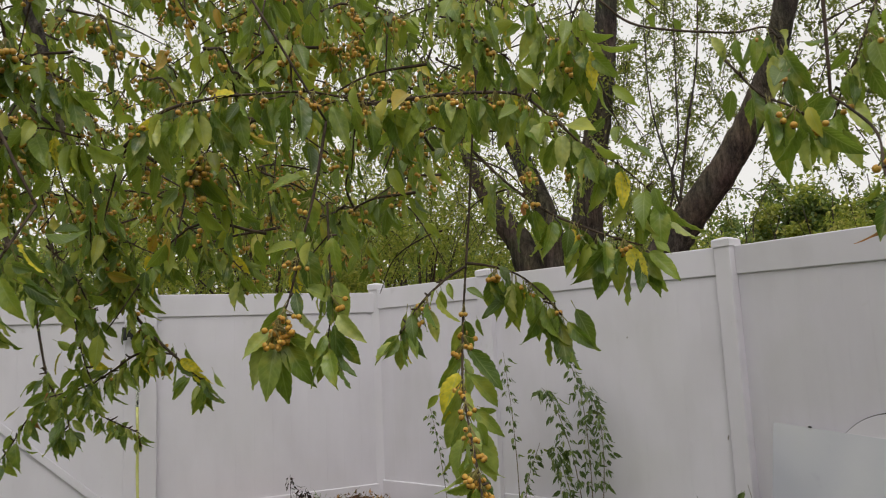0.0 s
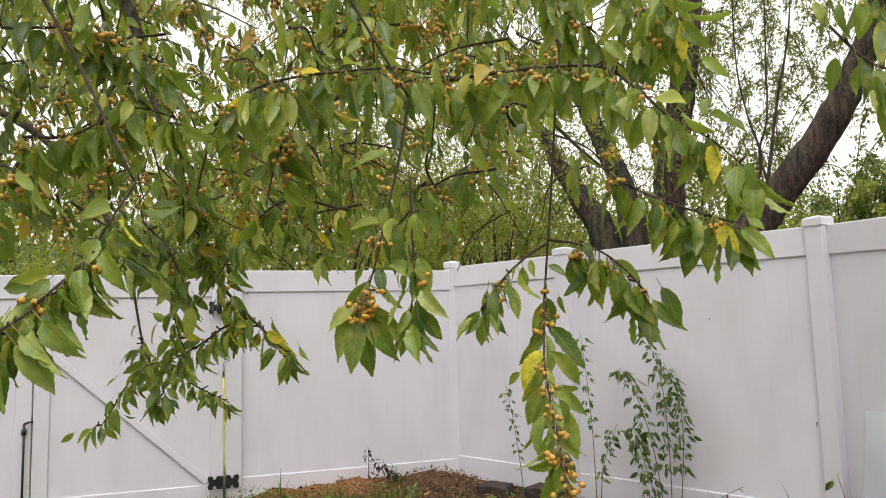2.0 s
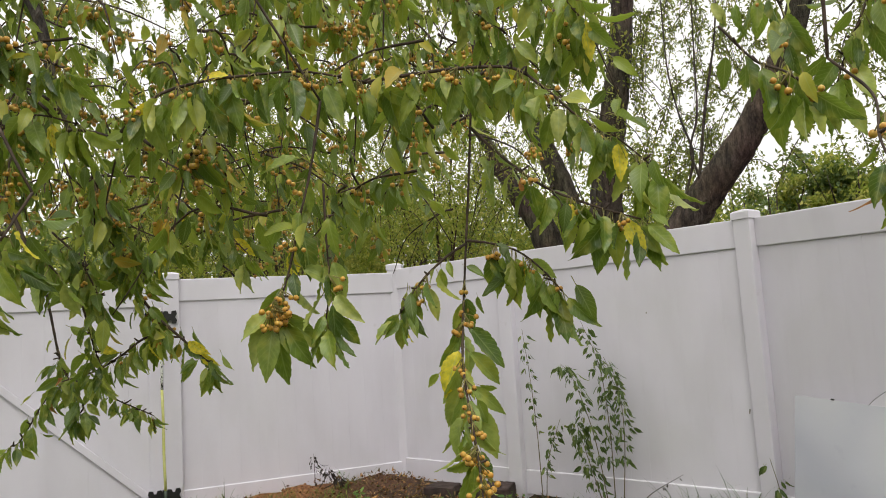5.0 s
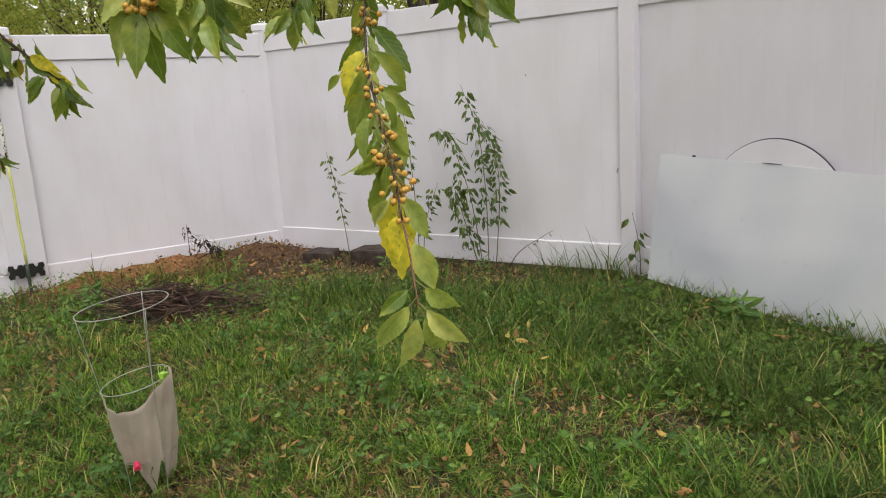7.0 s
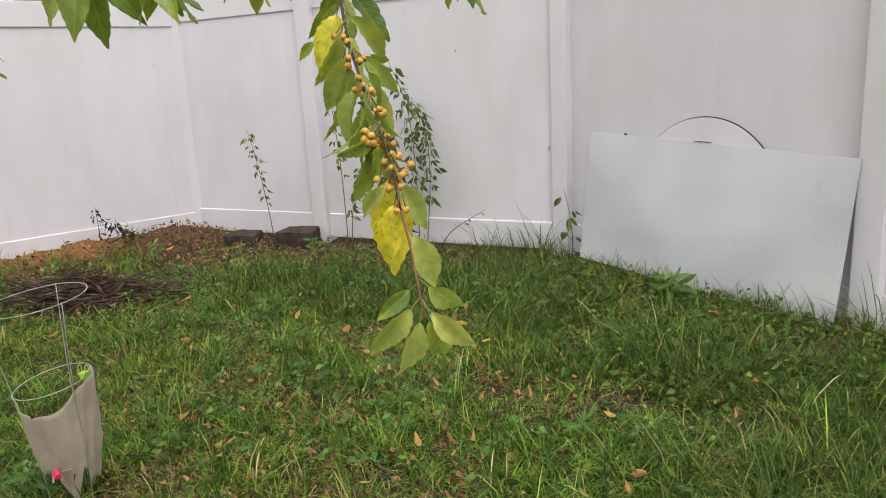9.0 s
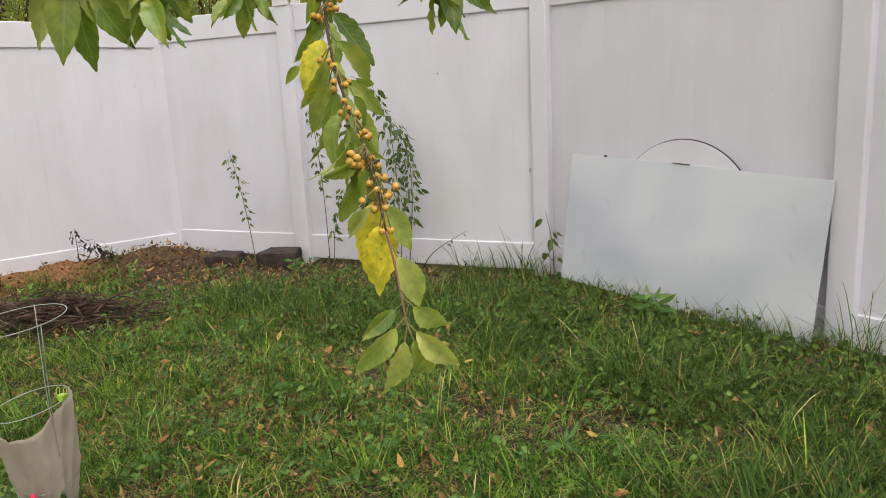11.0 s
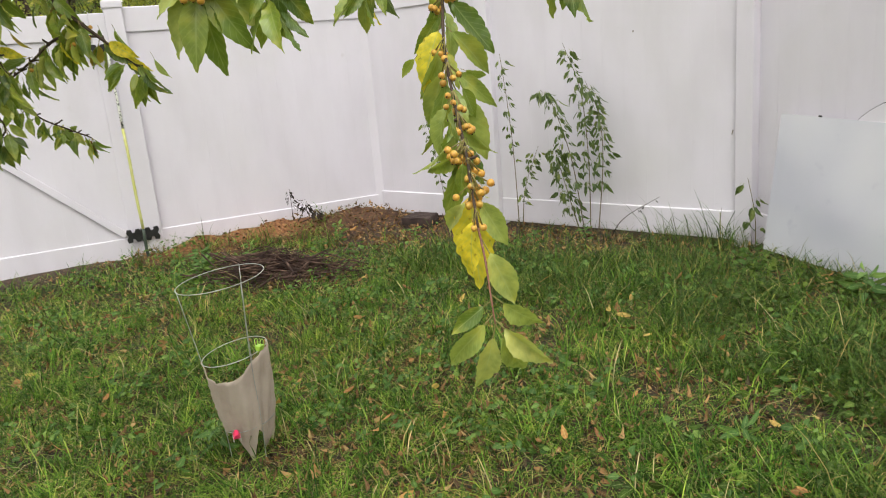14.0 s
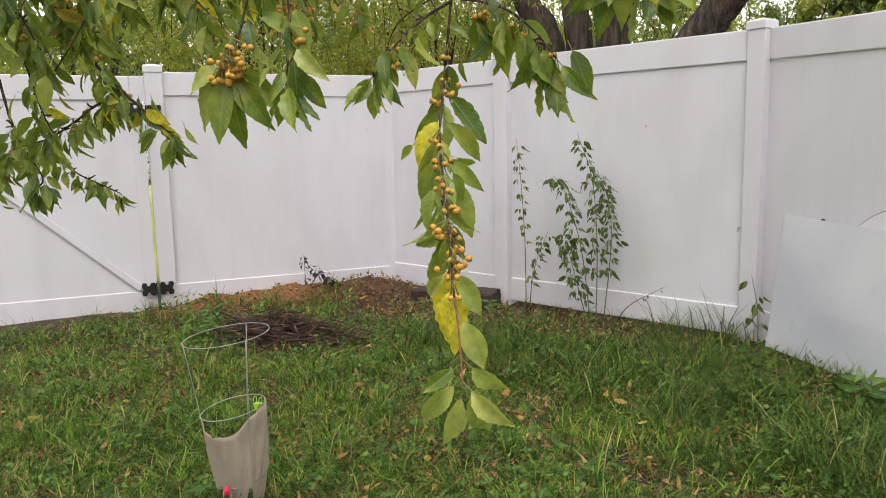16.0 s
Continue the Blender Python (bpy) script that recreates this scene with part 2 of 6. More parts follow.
BLACK = surface("black_painted_metal", [(0.3, (0.008, 0.008, 0.009)), (0.7, (0.02, 0.02, 0.02))], 30, 0.45, fine=200, bump_strength=0.1, bump_distance=0.001)
WIRE = surface("galvanised_wire", [(0.3, (0.34, 0.35, 0.33)), (0.7, (0.52, 0.53, 0.50))], 30, 0.45, fine=300, bump_strength=0.1, metal=0.6, bump_distance=0.0005)
STONE = surface("weathered_block", [(0.25, (0.02, 0.012, 0.010)), (0.55, (0.05, 0.032, 0.026)), (0.8, (0.12, 0.085, 0.07))], 9, 0.95, fine=60, bump_strength=0.8, bump_distance=0.008)
BRUSH = surface("dead_brushwood", [(0.3, (0.02, 0.010, 0.008)), (0.52, (0.065, 0.034, 0.024)), (0.75, (0.24, 0.15, 0.11))], 14, 0.9, fine=90)
PINK = surface("pink_enamel", [(0.3, (0.75, 0.03, 0.10)), (0.7, (0.82, 0.06, 0.16))], 20, 0.3, fine=100, bump_strength=0.0)
WHITE = surface("white_enamel", [(0.3, (0.74, 0.74, 0.74)), (0.7, (0.8, 0.8, 0.8))], 20, 0.4, fine=100, bump_strength=0.0)
# for the grime marks, and for the strip painted as the post's shaded gap
GRIME_SHADE = surface("dark_grime_and_shade", [(0.35, (0.10, 0.09, 0.075)), (0.6, (0.3, 0.28, 0.25))], 9, 0.9, fine=60, bump_strength=0.1, bump_distance=0.001)
LIME = surface("lime_enamel", [(0.3, (0.35, 0.62, 0.06)), (0.7, (0.42, 0.68, 0.10))], 20, 0.3, fine=100, bump_strength=0.0)
STAKE_Y = surface("faded_yellow_plastic", [(0.3, (0.46, 0.46, 0.10)), (0.7, (0.62, 0.61, 0.26))], 15, 0.5, fine=100, bump_strength=0.1, bump_distance=0.001)
STAKE_D = surface("dark_green_steel", [(0.3, (0.02, 0.035, 0.02)), (0.7, (0.05, 0.07, 0.05))], 15, 0.5, fine=100, bump_strength=0.1, bump_distance=0.001)
STAKE_W = surface("peeling_white_plastic", [(0.42, (0.03, 0.03, 0.03)), (0.48, (0.65, 0.66, 0.58)), (0.8, (0.75, 0.76, 0.68))], 70, 0.5, fine=200, bump_strength=0.2, bump_distance=0.001)


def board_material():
    """Glossy white sheet: broad blue-grey blotches paint in reflections; finer spots are faint smudges."""
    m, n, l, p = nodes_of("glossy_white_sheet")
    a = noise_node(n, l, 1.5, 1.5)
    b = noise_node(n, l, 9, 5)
    # blue-grey to pale tones: sky and tree reflections put into the colour
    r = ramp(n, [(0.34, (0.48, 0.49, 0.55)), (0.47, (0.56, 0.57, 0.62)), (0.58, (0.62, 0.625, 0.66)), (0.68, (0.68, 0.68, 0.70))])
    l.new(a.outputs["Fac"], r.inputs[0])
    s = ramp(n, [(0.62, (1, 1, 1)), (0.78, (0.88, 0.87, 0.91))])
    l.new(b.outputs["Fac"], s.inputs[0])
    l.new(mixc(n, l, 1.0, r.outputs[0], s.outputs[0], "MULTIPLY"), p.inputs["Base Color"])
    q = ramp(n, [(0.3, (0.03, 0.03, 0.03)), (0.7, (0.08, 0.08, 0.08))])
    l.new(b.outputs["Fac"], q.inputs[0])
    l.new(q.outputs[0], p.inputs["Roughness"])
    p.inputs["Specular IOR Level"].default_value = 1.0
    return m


def cloth_material():
    """Thin beige garden fabric with a fine weave."""
    m, n, l, p = nodes_of("beige_garden_fabric")
    a = noise_node(n, l, 9, 5)
    r = ramp(n, [(0.3, (0.44, 0.36, 0.29)), (0.7, (0.60, 0.52, 0.44))])
    l.new(a.outputs["Fac"], r.inputs[0])
    w = noise_node(n, l, 380, 2)
    l.new(mixc(n, l, 0.3, r.outputs[0], w.outputs["Color"], "SOFT_LIGHT"), p.inputs["Base Color"])
    p.inputs["Roughness"].default_value = 0.9
    bump(n, l, w.outputs["Fac"], 0.4, 0.001, p)
    tr = n.new("ShaderNodeBsdfTranslucent")
    l.new(r.outputs[0], tr.inputs["Color"])
    mx = n.new("ShaderNodeMixShader")
    mx.inputs[0].default_value = 0.3
    l.new(p.outputs[0], mx.inputs[1])
    l.new(tr.outputs[0], mx.inputs[2])
    l.new(mx.outputs[0], n["Material Output"].inputs["Surface"])
    return m


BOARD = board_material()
CLOTH = cloth_material()


def soil_material():
    """Bare earth: orange clay by the mound, dark humus elsewhere, straw and moss among it."""
    m, n, l, p = nodes_of("garden_earth")
    b = noise_node(n, l, 40, 6)
    humus = ramp(n, [(0.3, (0.016, 0.009, 0.006)), (0.55, (0.05, 0.027, 0.015)), (0.75, (0.13, 0.075, 0.038))])
    l.new(b.outputs["Fac"], humus.inputs[0])
    clay = ramp(n, [(0.3, (0.10, 0.038, 0.015)), (0.55, (0.26, 0.115, 0.043)), (0.8, (0.42, 0.22, 0.09))])
    l.new(b.outputs["Fac"], clay.inputs[0])
    moss = ramp(n, [(0.35, (0.012, 0.009, 0.005)), (0.58, (0.045, 0.032, 0.014)), (0.75, (0.14, 0.095, 0.042))])
    l.new(b.outputs["Fac"], moss.inputs[0])
    at = n.new("ShaderNodeAttribute")
    at.attribute_name = "clay"
    at2 = n.new("ShaderNodeAttribute")
    at2.attribute_name = "turf"
    col = mixc(n, l, at.outputs["Fac"], humus.outputs[0], clay.outputs[0])
    col = mixc(n, l, at2.outputs["Fac"], col, moss.outputs[0])
    l.new(col, p.inputs["Base Color"])
    p.inputs["Roughness"].default_value = 0.95
    bump(n, l, b.outputs["Fac"], 0.8, 0.02, p)
    return m


SOIL = soil_material()
CLOD = leaf_material("clay_crumb", [(0.0, (0.05, 0.024, 0.012)), (0.5, (0.13, 0.062, 0.028)), (1.0, (0.27, 0.145, 0.068))], False, 0.0, 0.95, gloss=0.05)


# ---------------------------------------------------------------- mesh helpers
class Soup:
    """Collects loose pieces into one mesh, with a map and material slots."""

    def __init__(self):
        self.v, self.f, self.uv, self.m = [], [], [], []

    def add(self, verts, faces, uvs=None, slot=0):
        k = len(self.v)
        self.v.extend(verts)
        self.uv.extend(uvs if uvs else [(0.5, 0.5)] * len(verts))
        for f in faces:
            self.f.append(tuple(i + k for i in f))
            self.m.append(slot)

    def mesh(self, name, materials, smooth=True):
        me = bpy.data.meshes.new(name)
        me.from_pydata([tuple(p) for p in self.v], [], self.f)
        for mat in materials:
            me.materials.append(mat)
        layer = me.uv_layers.new(name="UVMap")
        idx = np.empty(len(me.loops), dtype=np.int32)
        me.loops.foreach_get("vertex_index", idx)
        layer.data.foreach_set("uv", np.array(self.uv, dtype=np.float32)[idx].ravel())
        me.polygons.foreach_set("material_index", np.array(self.m, dtype=np.int32))
        me.polygons.foreach_set("use_smooth", np.full(len(self.f), smooth))
        me.update()
        return me


def put(name, me, parent=None, m=None, label="", kind=""):
    ob = new(name, me)
    if parent is not None:
        ob.parent = parent
    if m is not None:
        ob.matrix_local = m
    return tagged(ob, label, kind=kind)


def part(name, bm, material, parent, label="", smooth=False):
    me = bpy.data.meshes.new(name)
    bm.to_mesh(me)
    bm.free()
    me.materials.append(material)
    if smooth:
        me.polygons.foreach_set("use_smooth", np.full(len(me.polygons), True))
    return put(name, me, parent, None, label)


def empty(name, place, label, category, group="", kind=""):
    ob = new(name)
    ob.location = place
    ob.empty_display_size = 0.1
    return tagged(ob, label, category, group, kind)


def box(size, m=Matrix.Identity(4), bevel=0.0, segments=1):
    bm = bmesh.new()
    bmesh.ops.create_cube(bm, size=1.0)
    bmesh.ops.scale(bm, vec=size, verts=bm.verts)
    if bevel:
        bmesh.ops.bevel(bm, geom=bm.edges[:], offset=bevel, segments=segments, affect="EDGES", profile=0.5)
    bmesh.ops.transform(bm, matrix=m, verts=bm.verts)
    return bm


def smooth_path(pts, per=6):
    """A Catmull-Rom curve through the points."""
    p = [Vector(q) for q in pts]
    p = [p[0] * 2 - p[1]] + p + [p[-1] * 2 - p[-2]]
    out = []
    for i in range(1, len(p) - 2):
        for k in range(per):
            t = k / per
            a, b, c, d = p[i - 1], p[i], p[i + 1], p[i + 2]
            out.append(0.5 * (2 * b + (c - a) * t + (2 * a - 5 * b + 4 * c - d) * t * t + (3 * b - a - 3 * c + d) * t ** 3))
    out.append(p[-2].copy())
    return out


def tube(soup, path, r0, r1, sides=6, slot=0, knobs=0.0, rng=random):
    """A tapering round stem along a path, closed at its tip."""
    ref = Vector((0.31, 0.17, 0.93)).normalized()
    verts, faces, uvs, n = [], [], [], len(path)
    for i, q in enumerate(path):
        d = (path[min(i + 1, n - 1)] - path[max(i - 1, 0)]).normalized()
        if abs(d.dot(ref)) > 0.95:
            ref = Vector((0.9, 0.3, 0.1)).normalized()
        s = d.cross(ref).normalized()
        u = s.cross(d)
        r = (r0 + (r1 - r0) * i / max(1, n - 1)) * (1 + knobs * rng.uniform(-1, 1))
        for k in range(sides):
            a = 2 * math.pi * k / sides
            verts.append(q + (s * math.cos(a) + u * math.sin(a)) * r * (1 + knobs * 0.5 * rng.uniform(-1, 1)))
            uvs.append((k / sides, i / n))
    for i in range(n - 1):
        for k in range(sides):
            a, b = i * sides + k, i * sides + (k + 1) % sides
            faces.append((a, b, b + sides, a + sides))
    faces.append(tuple(range((n - 1) * sides, n * sides)))
    faces.append(tuple(reversed(range(sides))))
    soup.add(verts, faces, uvs, slot)


def leaf_shape(rng, rows=11, cols=2, broad=0.40, fold=0.22, curl=0.25, tooth=0.016, petiole=0.24):
    """One leaf of length 1 along -z from its stalk's foot, its face towards -y; verts, faces, map, slots."""
    v, f, uv, slot = [], [], [], []
    twist = rng.uniform(-0.3, 0.3)
    for i in range(rows + 1):
        t = i / rows
        w = broad * 3.45 * t ** 0.78 * (1 - t) ** 1.12 if 0 < t < 1 else 0.012
        bend = curl * t * t
        wob = 0.03 * math.sin(7 * t + twist * 9)
        for k in range(cols + 1):
            s = k / cols * 2 - 1
            edge = 1 + (tooth / max(w, 0.05) * (1 if i % 2 else -1) if abs(s) == 1 and 0 < t < 1 else 0)
            x = s * w * 0.5 * edge
            y = -fold * abs(x) + bend + wob * abs(s) * (1 if s > 0 else -1) + 0.02 * math.sin(31 * t + 2 * k) * abs(s)
            a = twist * t
            v.append(Vector((x * math.cos(a) - y * math.sin(a), x * math.sin(a) + y * math.cos(a), -petiole - t * (1 - 0.12 * curl))))
            uv.append((0.5 + 0.5 * s * 0.9, t))
    for i in range(rows):
        for k in range(cols):
            a = i * (cols + 1) + k
            f.append((a, a + 1, a + cols + 2, a + cols + 1))
            slot.append(0)
    if petiole:
        k0, r = len(v), 0.012
        for z, o in ((0, 0), (-petiole * 1.02, 0)):
            for j in range(3):
                a = j * 2.0944
                v.append(Vector((r * math.cos(a), r * math.sin(a) + o, z)))
                uv.append((0.5, 0.5))
        for j in range(3):
            f.append((k0 + j, k0 + (j + 1) % 3, k0 + 3 + (j + 1) % 3, k0 + 3 + j))
            slot.append(1)
    return v, f, uv, slot


def leaf_mesh(name, rng, material, **kw):
    s = Soup()
    v, f, uv, slot = leaf_shape(rng, **kw)
    s.v, s.f, s.uv, s.m = v, f, uv, slot
    return s.mesh(name, [material, STALK])


def add_leaf(soup, shape, m, slot=0, stalk_slot=None):
    v, f, uv, sl = shape
    k = len(soup.v)
    soup.v.extend([m @ p for p in v])
    soup.uv.extend(uv)
    for face, s in zip(f, sl):
        soup.f.append(tuple(i + k for i in face))
        soup.m.append(slot if s == 0 or stalk_slot is None else stalk_slot)


def hang(place, outward, droop, spin, size):
    """A pose for a leaf hung at a place: outward leans it, droop 1 hangs it straight down."""
    down = Vector((outward[0] * (1 - droop), outward[1] * (1 - droop), outward[2] * (1 - droop) - droop)).normalized()
    q = Vector((0, 0, -1)).rotation_difference(down)
    return Matrix.Translation(place) @ q.to_matrix().to_4x4() @ Matrix.Rotation(spin, 4, "Z") @ Matrix.Scale(size, 4)


# ---------------------------------------------------------------- ground
FENCE_DIR = Vector((-0.42, -0.907))          # the gate side, away from the corner
BEND_DIR = Vector((0.884, -0.468))           # the run beyond the bend post
BEND = Vector((3.14, 0.035))
RAKE = -0.04                                 # how that run falls with the ground


def mound_at(x, y):
    s = x * FENCE_DIR.x + y * FENCE_DIR.y
    d = x * 0.907 - y * 0.42
    along = min(1, max(0, (s + 0.25) / 0.5)) * min(1, max(0, (2.15 - s) / 0.5))
    across = math.exp(-((d - 0.22) / 0.26) ** 2)
    return along * across


def height(x, y):
    yy = max(-9.0, min(y, 1.0))
    z = -0.03 + 0.03 * yy
    if -3 < x < 8 and -8 < y < 1:
        z += 0.018 * noise.noise(Vector((x * 1.3, y * 1.3, 2.0))) + 0.010 * noise.noise(Vector((x * 4.1, y * 4.1, 5.0)))
        mo = mound_at(x, y)
        z += mo * (0.125 + 0.06 * noise.noise(Vector((x * 5, y * 5, 1.0))) + 0.05 * noise.noise(Vector((x * 13, y * 13, 1.0))))
        s, d = x * FENCE_DIR.x + y * FENCE_DIR.y, x * 0.907 - y * 0.42
        z += 0.07 * min(1, max(0, (s - 1.7) / 0.6)) * math.exp(-((d - 0.1) / 0.4) ** 2)
    return z


def bare_at(x, y):
    """How bare the earth is: 1 by the fences and on the mound, 0 on the turf."""
    d_left = x * 0.907 - y * 0.42
    d_right = -y if x < 3.14 else -(y + 0.524 * (x - 3.14)) * 0.88
    b = max(0, 1 - max(0, d_left - 0.1) / 0.55) if y > -2.3 else 0.85 * max(0, 1 - max(0, d_left - 0.15) / 0.3)
    corner = 1.35 * max(0, 1 - math.hypot(x - 0.55, y + 0.3) / 1.25)
    strip = max(0, 1 - max(0, d_right - (0.52 if x < 2.5 else 0.38)) / 0.42) * (0.98 if x < 2.5 else 0.75)
    pile = 0.5 * max(0, 1 - math.hypot((x - 0.85) / 0.75, (y + 1.75) / 0.4))
    chips = 0.9 * max(0, 1 - math.hypot(x - 2.62, y + 3.05) / 0.32)
    worn = 0.35 * max(0, noise.noise(Vector((x * 1.9 + 3, y * 1.9, 0.0)))) + 0.5 * max(0, noise.noise(Vector((x * 5, y * 5, 9.0))))
    return max(b, corner, strip, pile, chips, worn)


def fence_gap(x, y):
    """How far a place lies before the two fence runs beyond the corner."""
    return -y if x < 3.14 else -(y + 0.524 * (x - 3.14)) * 0.88


def build_ground():
    def axis(lo, hi, step, far):
        a = list(np.arange(lo, hi + step / 2, step))
        s, lo_side, hi_side = step, [], []
        x, y = lo, hi
        while s < far:
            s *= 1.7
            x -= s
            y += s
            lo_side.insert(0, x)
            hi_side.append(y)
        return lo_side + a + hi_side
    xs, ys = axis(-2.0, 6.5, 0.06, 160), axis(-5.5, 0.6, 0.06, 160)
    verts = [(x, y, height(x, y)) for y in ys for x in xs]
    nx = len(xs)
    faces = [(j * nx + i, j * nx + i + 1, (j + 1) * nx + i + 1, (j + 1) * nx + i) for j in range(len(ys) - 1) for i in range(nx - 1)]
    me = bpy.data.meshes.new("ground")
    me.from_pydata(verts, [], faces)
    me.materials.append(SOIL)
    me.polygons.foreach_set("use_smooth", np.full(len(faces), True))
    clay = me.attributes.new("clay", "FLOAT", "POINT")
    turf = me.attributes.new("turf", "FLOAT", "POINT")
    clay.data.foreach_set("value", np.array([min(1, 1.3 * mound_at(x, y)) * min(1, max(0.25, (-0.42 * x - 0.907 * y - 0.5) / 0.4)) for x, y, z in verts], dtype=np.float32))
    turf.data.foreach_set("value", np.array([max(0, 1 - 1.3 * bare_at(x, y)) * min(1, max(0.15, fence_gap(x, y) - 0.5)) for x, y, z in verts], dtype=np.float32))
    tagged(new("ground", me), "sloping back yard ground of earth, clay mound and turf", "ground", kind="structure")


build_ground()


# ---------------------------------------------------------------- fence
RAIL, TOP, THICK = 0.18, 1.84, 0.045


def along(o, d, s, out=0.0, z=0.0):
    """A point s metres along a fence line from o, out metres outside of it."""
    return Vector((o[0] + d[0] * s - d[1] * out, o[1] + d[1] * s + d[0] * out, z))


def facing(d):
    return Matrix.Rotation(math.atan2(d[1], d[0]), 4, "Z")


def make_post(parent, place, d, wide=0.127, drop=0.0):
    rot = facing(d)
    me_p = box((wide, wide, TOP + 0.22), Matrix.Identity(4), 0.006, 2)
    ob = part("post", me_p, VINYL, parent)
    ob.matrix_local = parent.matrix_world.inverted() @ (Matrix.Translation((place.x, place.y, (TOP + 0.02) / 2 - 0.09 + drop)) @ rot)
    bm = bmesh.new()
    rings = [(wide / 2 + 0.007, 0.0), (wide / 2 + 0.007, 0.042), (wide / 2 + 0.002, 0.049), (wide / 2 - 0.006, 0.053), (0.012, 0.064)]
    loops = [[bm.verts.new((sx * r, sy * r, z)) for sx, sy in ((-1, -1), (1, -1), (1, 1), (-1, 1))] for r, z in rings]
    for a, b in zip(loops, loops[1:]):
        for k in range(4):
            bm.faces.new((a[k], a[(k + 1) % 4], b[(k + 1) % 4], b[k]))
    bm.faces.new(loops[-1])
    bm.faces.new(loops[0][::-1])
    cap = part("post_cap", bm, VINYL, ob)
    cap.matrix_local = Matrix.Translation((0, 0, (TOP + 0.22) / 2 - 0.035))
    return ob


def board_mesh(w, h):
    """A tongue-and-groove slat: its two front edges eased."""
    bm = bmesh.new()
    e = 0.0004
    prof = [(-w / 2, e), (-w / 2 + e, 0), (w / 2 - e, 0), (w / 2, e), (w / 2, 0.02), (-w / 2, 0.02)]
    lo = [bm.verts.new((x, y, -h / 2)) for x, y in prof]
    hi = [bm.verts.new((x, y, h / 2)) for x, y in prof]
    for k in range(6):
        bm.faces.new((lo[k], lo[(k + 1) % 6], hi[(k + 1) % 6], hi[k]))
    bm.faces.new(hi)
    bm.faces.new(lo[::-1])
    me = bpy.data.meshes.new("slat")
    bm.to_mesh(me)
    bm.free()
    me.materials.append(VINYL)
    return me


def make_panel(parent, o, d, s0, s1, side=1, low=0.0, rake=0.0):
    """Slats between a top and a bottom rail, from s0 to s1 along the line; side: which way is outside."""
    rot = facing(d)
    mid, length = (s0 + s1) / 2, s1 - s0
    inv = parent.matrix_world.inverted()
    for name, z in (("bottom_rail", low + RAIL / 2), ("top_rail", TOP - RAIL / 2)):
        ob = part(name, box((length, THICK, RAIL), bevel=0.007, segments=2), VINYL, parent)
        ob.matrix_local = inv @ (Matrix.Translation(along(o, d, mid, side * THICK / 2, z + rake * mid)) @ rot @ Matrix.Rotation(-rake, 4, "Y"))
    n = max(1, round(length / 0.152))
    w = length / n
    me = board_mesh(w - 0.0002, TOP - 2 * RAIL - low + 0.02)
    flip = Matrix.Identity(4) if side > 0 else Matrix.Rotation(math.pi, 4, "Z")
    for k in range(n):
        q = along(o, d, s0 + (k + 0.5) * w, side * 0.013, (TOP + low) / 2 + rake * (s0 + (k + 0.5) * w))
        put("slat", me, parent, inv @ (Matrix.Translation(q) @ rot @ flip))


def fence_thing(o, label):
    ob = empty("vinyl_fence", (o[0], o[1], 0), label, "fence", "white fence runs")
    bpy.context.view_layer.update()
    return ob


ORIGIN = Vector((0.0, 0.0))
EAST = Vector((1.0, 0.0))
run = run_south = fence_thing(ORIGIN, "white vinyl privacy fence between corner post and bend")
make_post(run, along(ORIGIN, EAST, -0.035, 0.045), Vector((0.8, 0.6)))
make_post(run, along(ORIGIN, EAST, 1.25, 0.022), EAST)
make_post(run, along(ORIGIN, EAST, 3.14, 0.022), Vector((0.97, -0.24)), 0.112)
make_panel(run, ORIGIN, EAST, 0.015, 1.189)
make_panel(run, ORIGIN, EAST, 1.311, 3.088)

run = fence_thing(BEND, "white vinyl privacy fence behind the leaning white sheet")
for k in range(3):
    make_panel(run, BEND, BEND_DIR, (0.045 if k == 0 else 0.055) + 1.89 * k, 1.829 + 1.89 * k, rake=RAKE)
    make_post(run, along(BEND, BEND_DIR, 1.89 * (k + 1), 0.022), BEND_DIR, drop=RAKE * 1.89 * (k + 1))

# dark strip added where the gap between post and panel lies in shade
seam = part("grime_seam", box((0.008, 0.004, 1.4)), GRIME_SHADE, run, "dark strip for the shaded gap beside the post")
seam.matrix_local = run.matrix_world.inverted() @ (Matrix.Translation(along(BEND, BEND_DIR, 0.057, -0.005, 0.72)) @ facing(BEND_DIR))

for x, z, h in ((3.05, 0.66, 0.03), (2.42, 1.30, 0.012), (1.62, 0.92, 0.010)):
    mark = part("grime_mark", box((0.008, 0.003, h), Matrix.Rotation(radians(12), 4, "Y"), 0.001), GRIME_SHADE, run_south, "small dark grime mark")
    mark.matrix_local = run_south.matrix_world.inverted() @ Matrix.Translation((x, -0.0005 if x > 3 else 0.0115, z))

run = fence_thing(ORIGIN, "white vinyl fence panel beside the garden gate")
make_panel(run, ORIGIN, FENCE_DIR, 0.02, 1.844, -1)
make_post(run, along(ORIGIN, FENCE_DIR, 1.90, -0.022), FENCE_DIR)
make_post(run, along(ORIGIN, FENCE_DIR, 4.78, -0.022), FENCE_DIR)
make_panel(run, ORIGIN, FENCE_DIR, 4.85, 6.6, -1)
run.location.z = -0.03


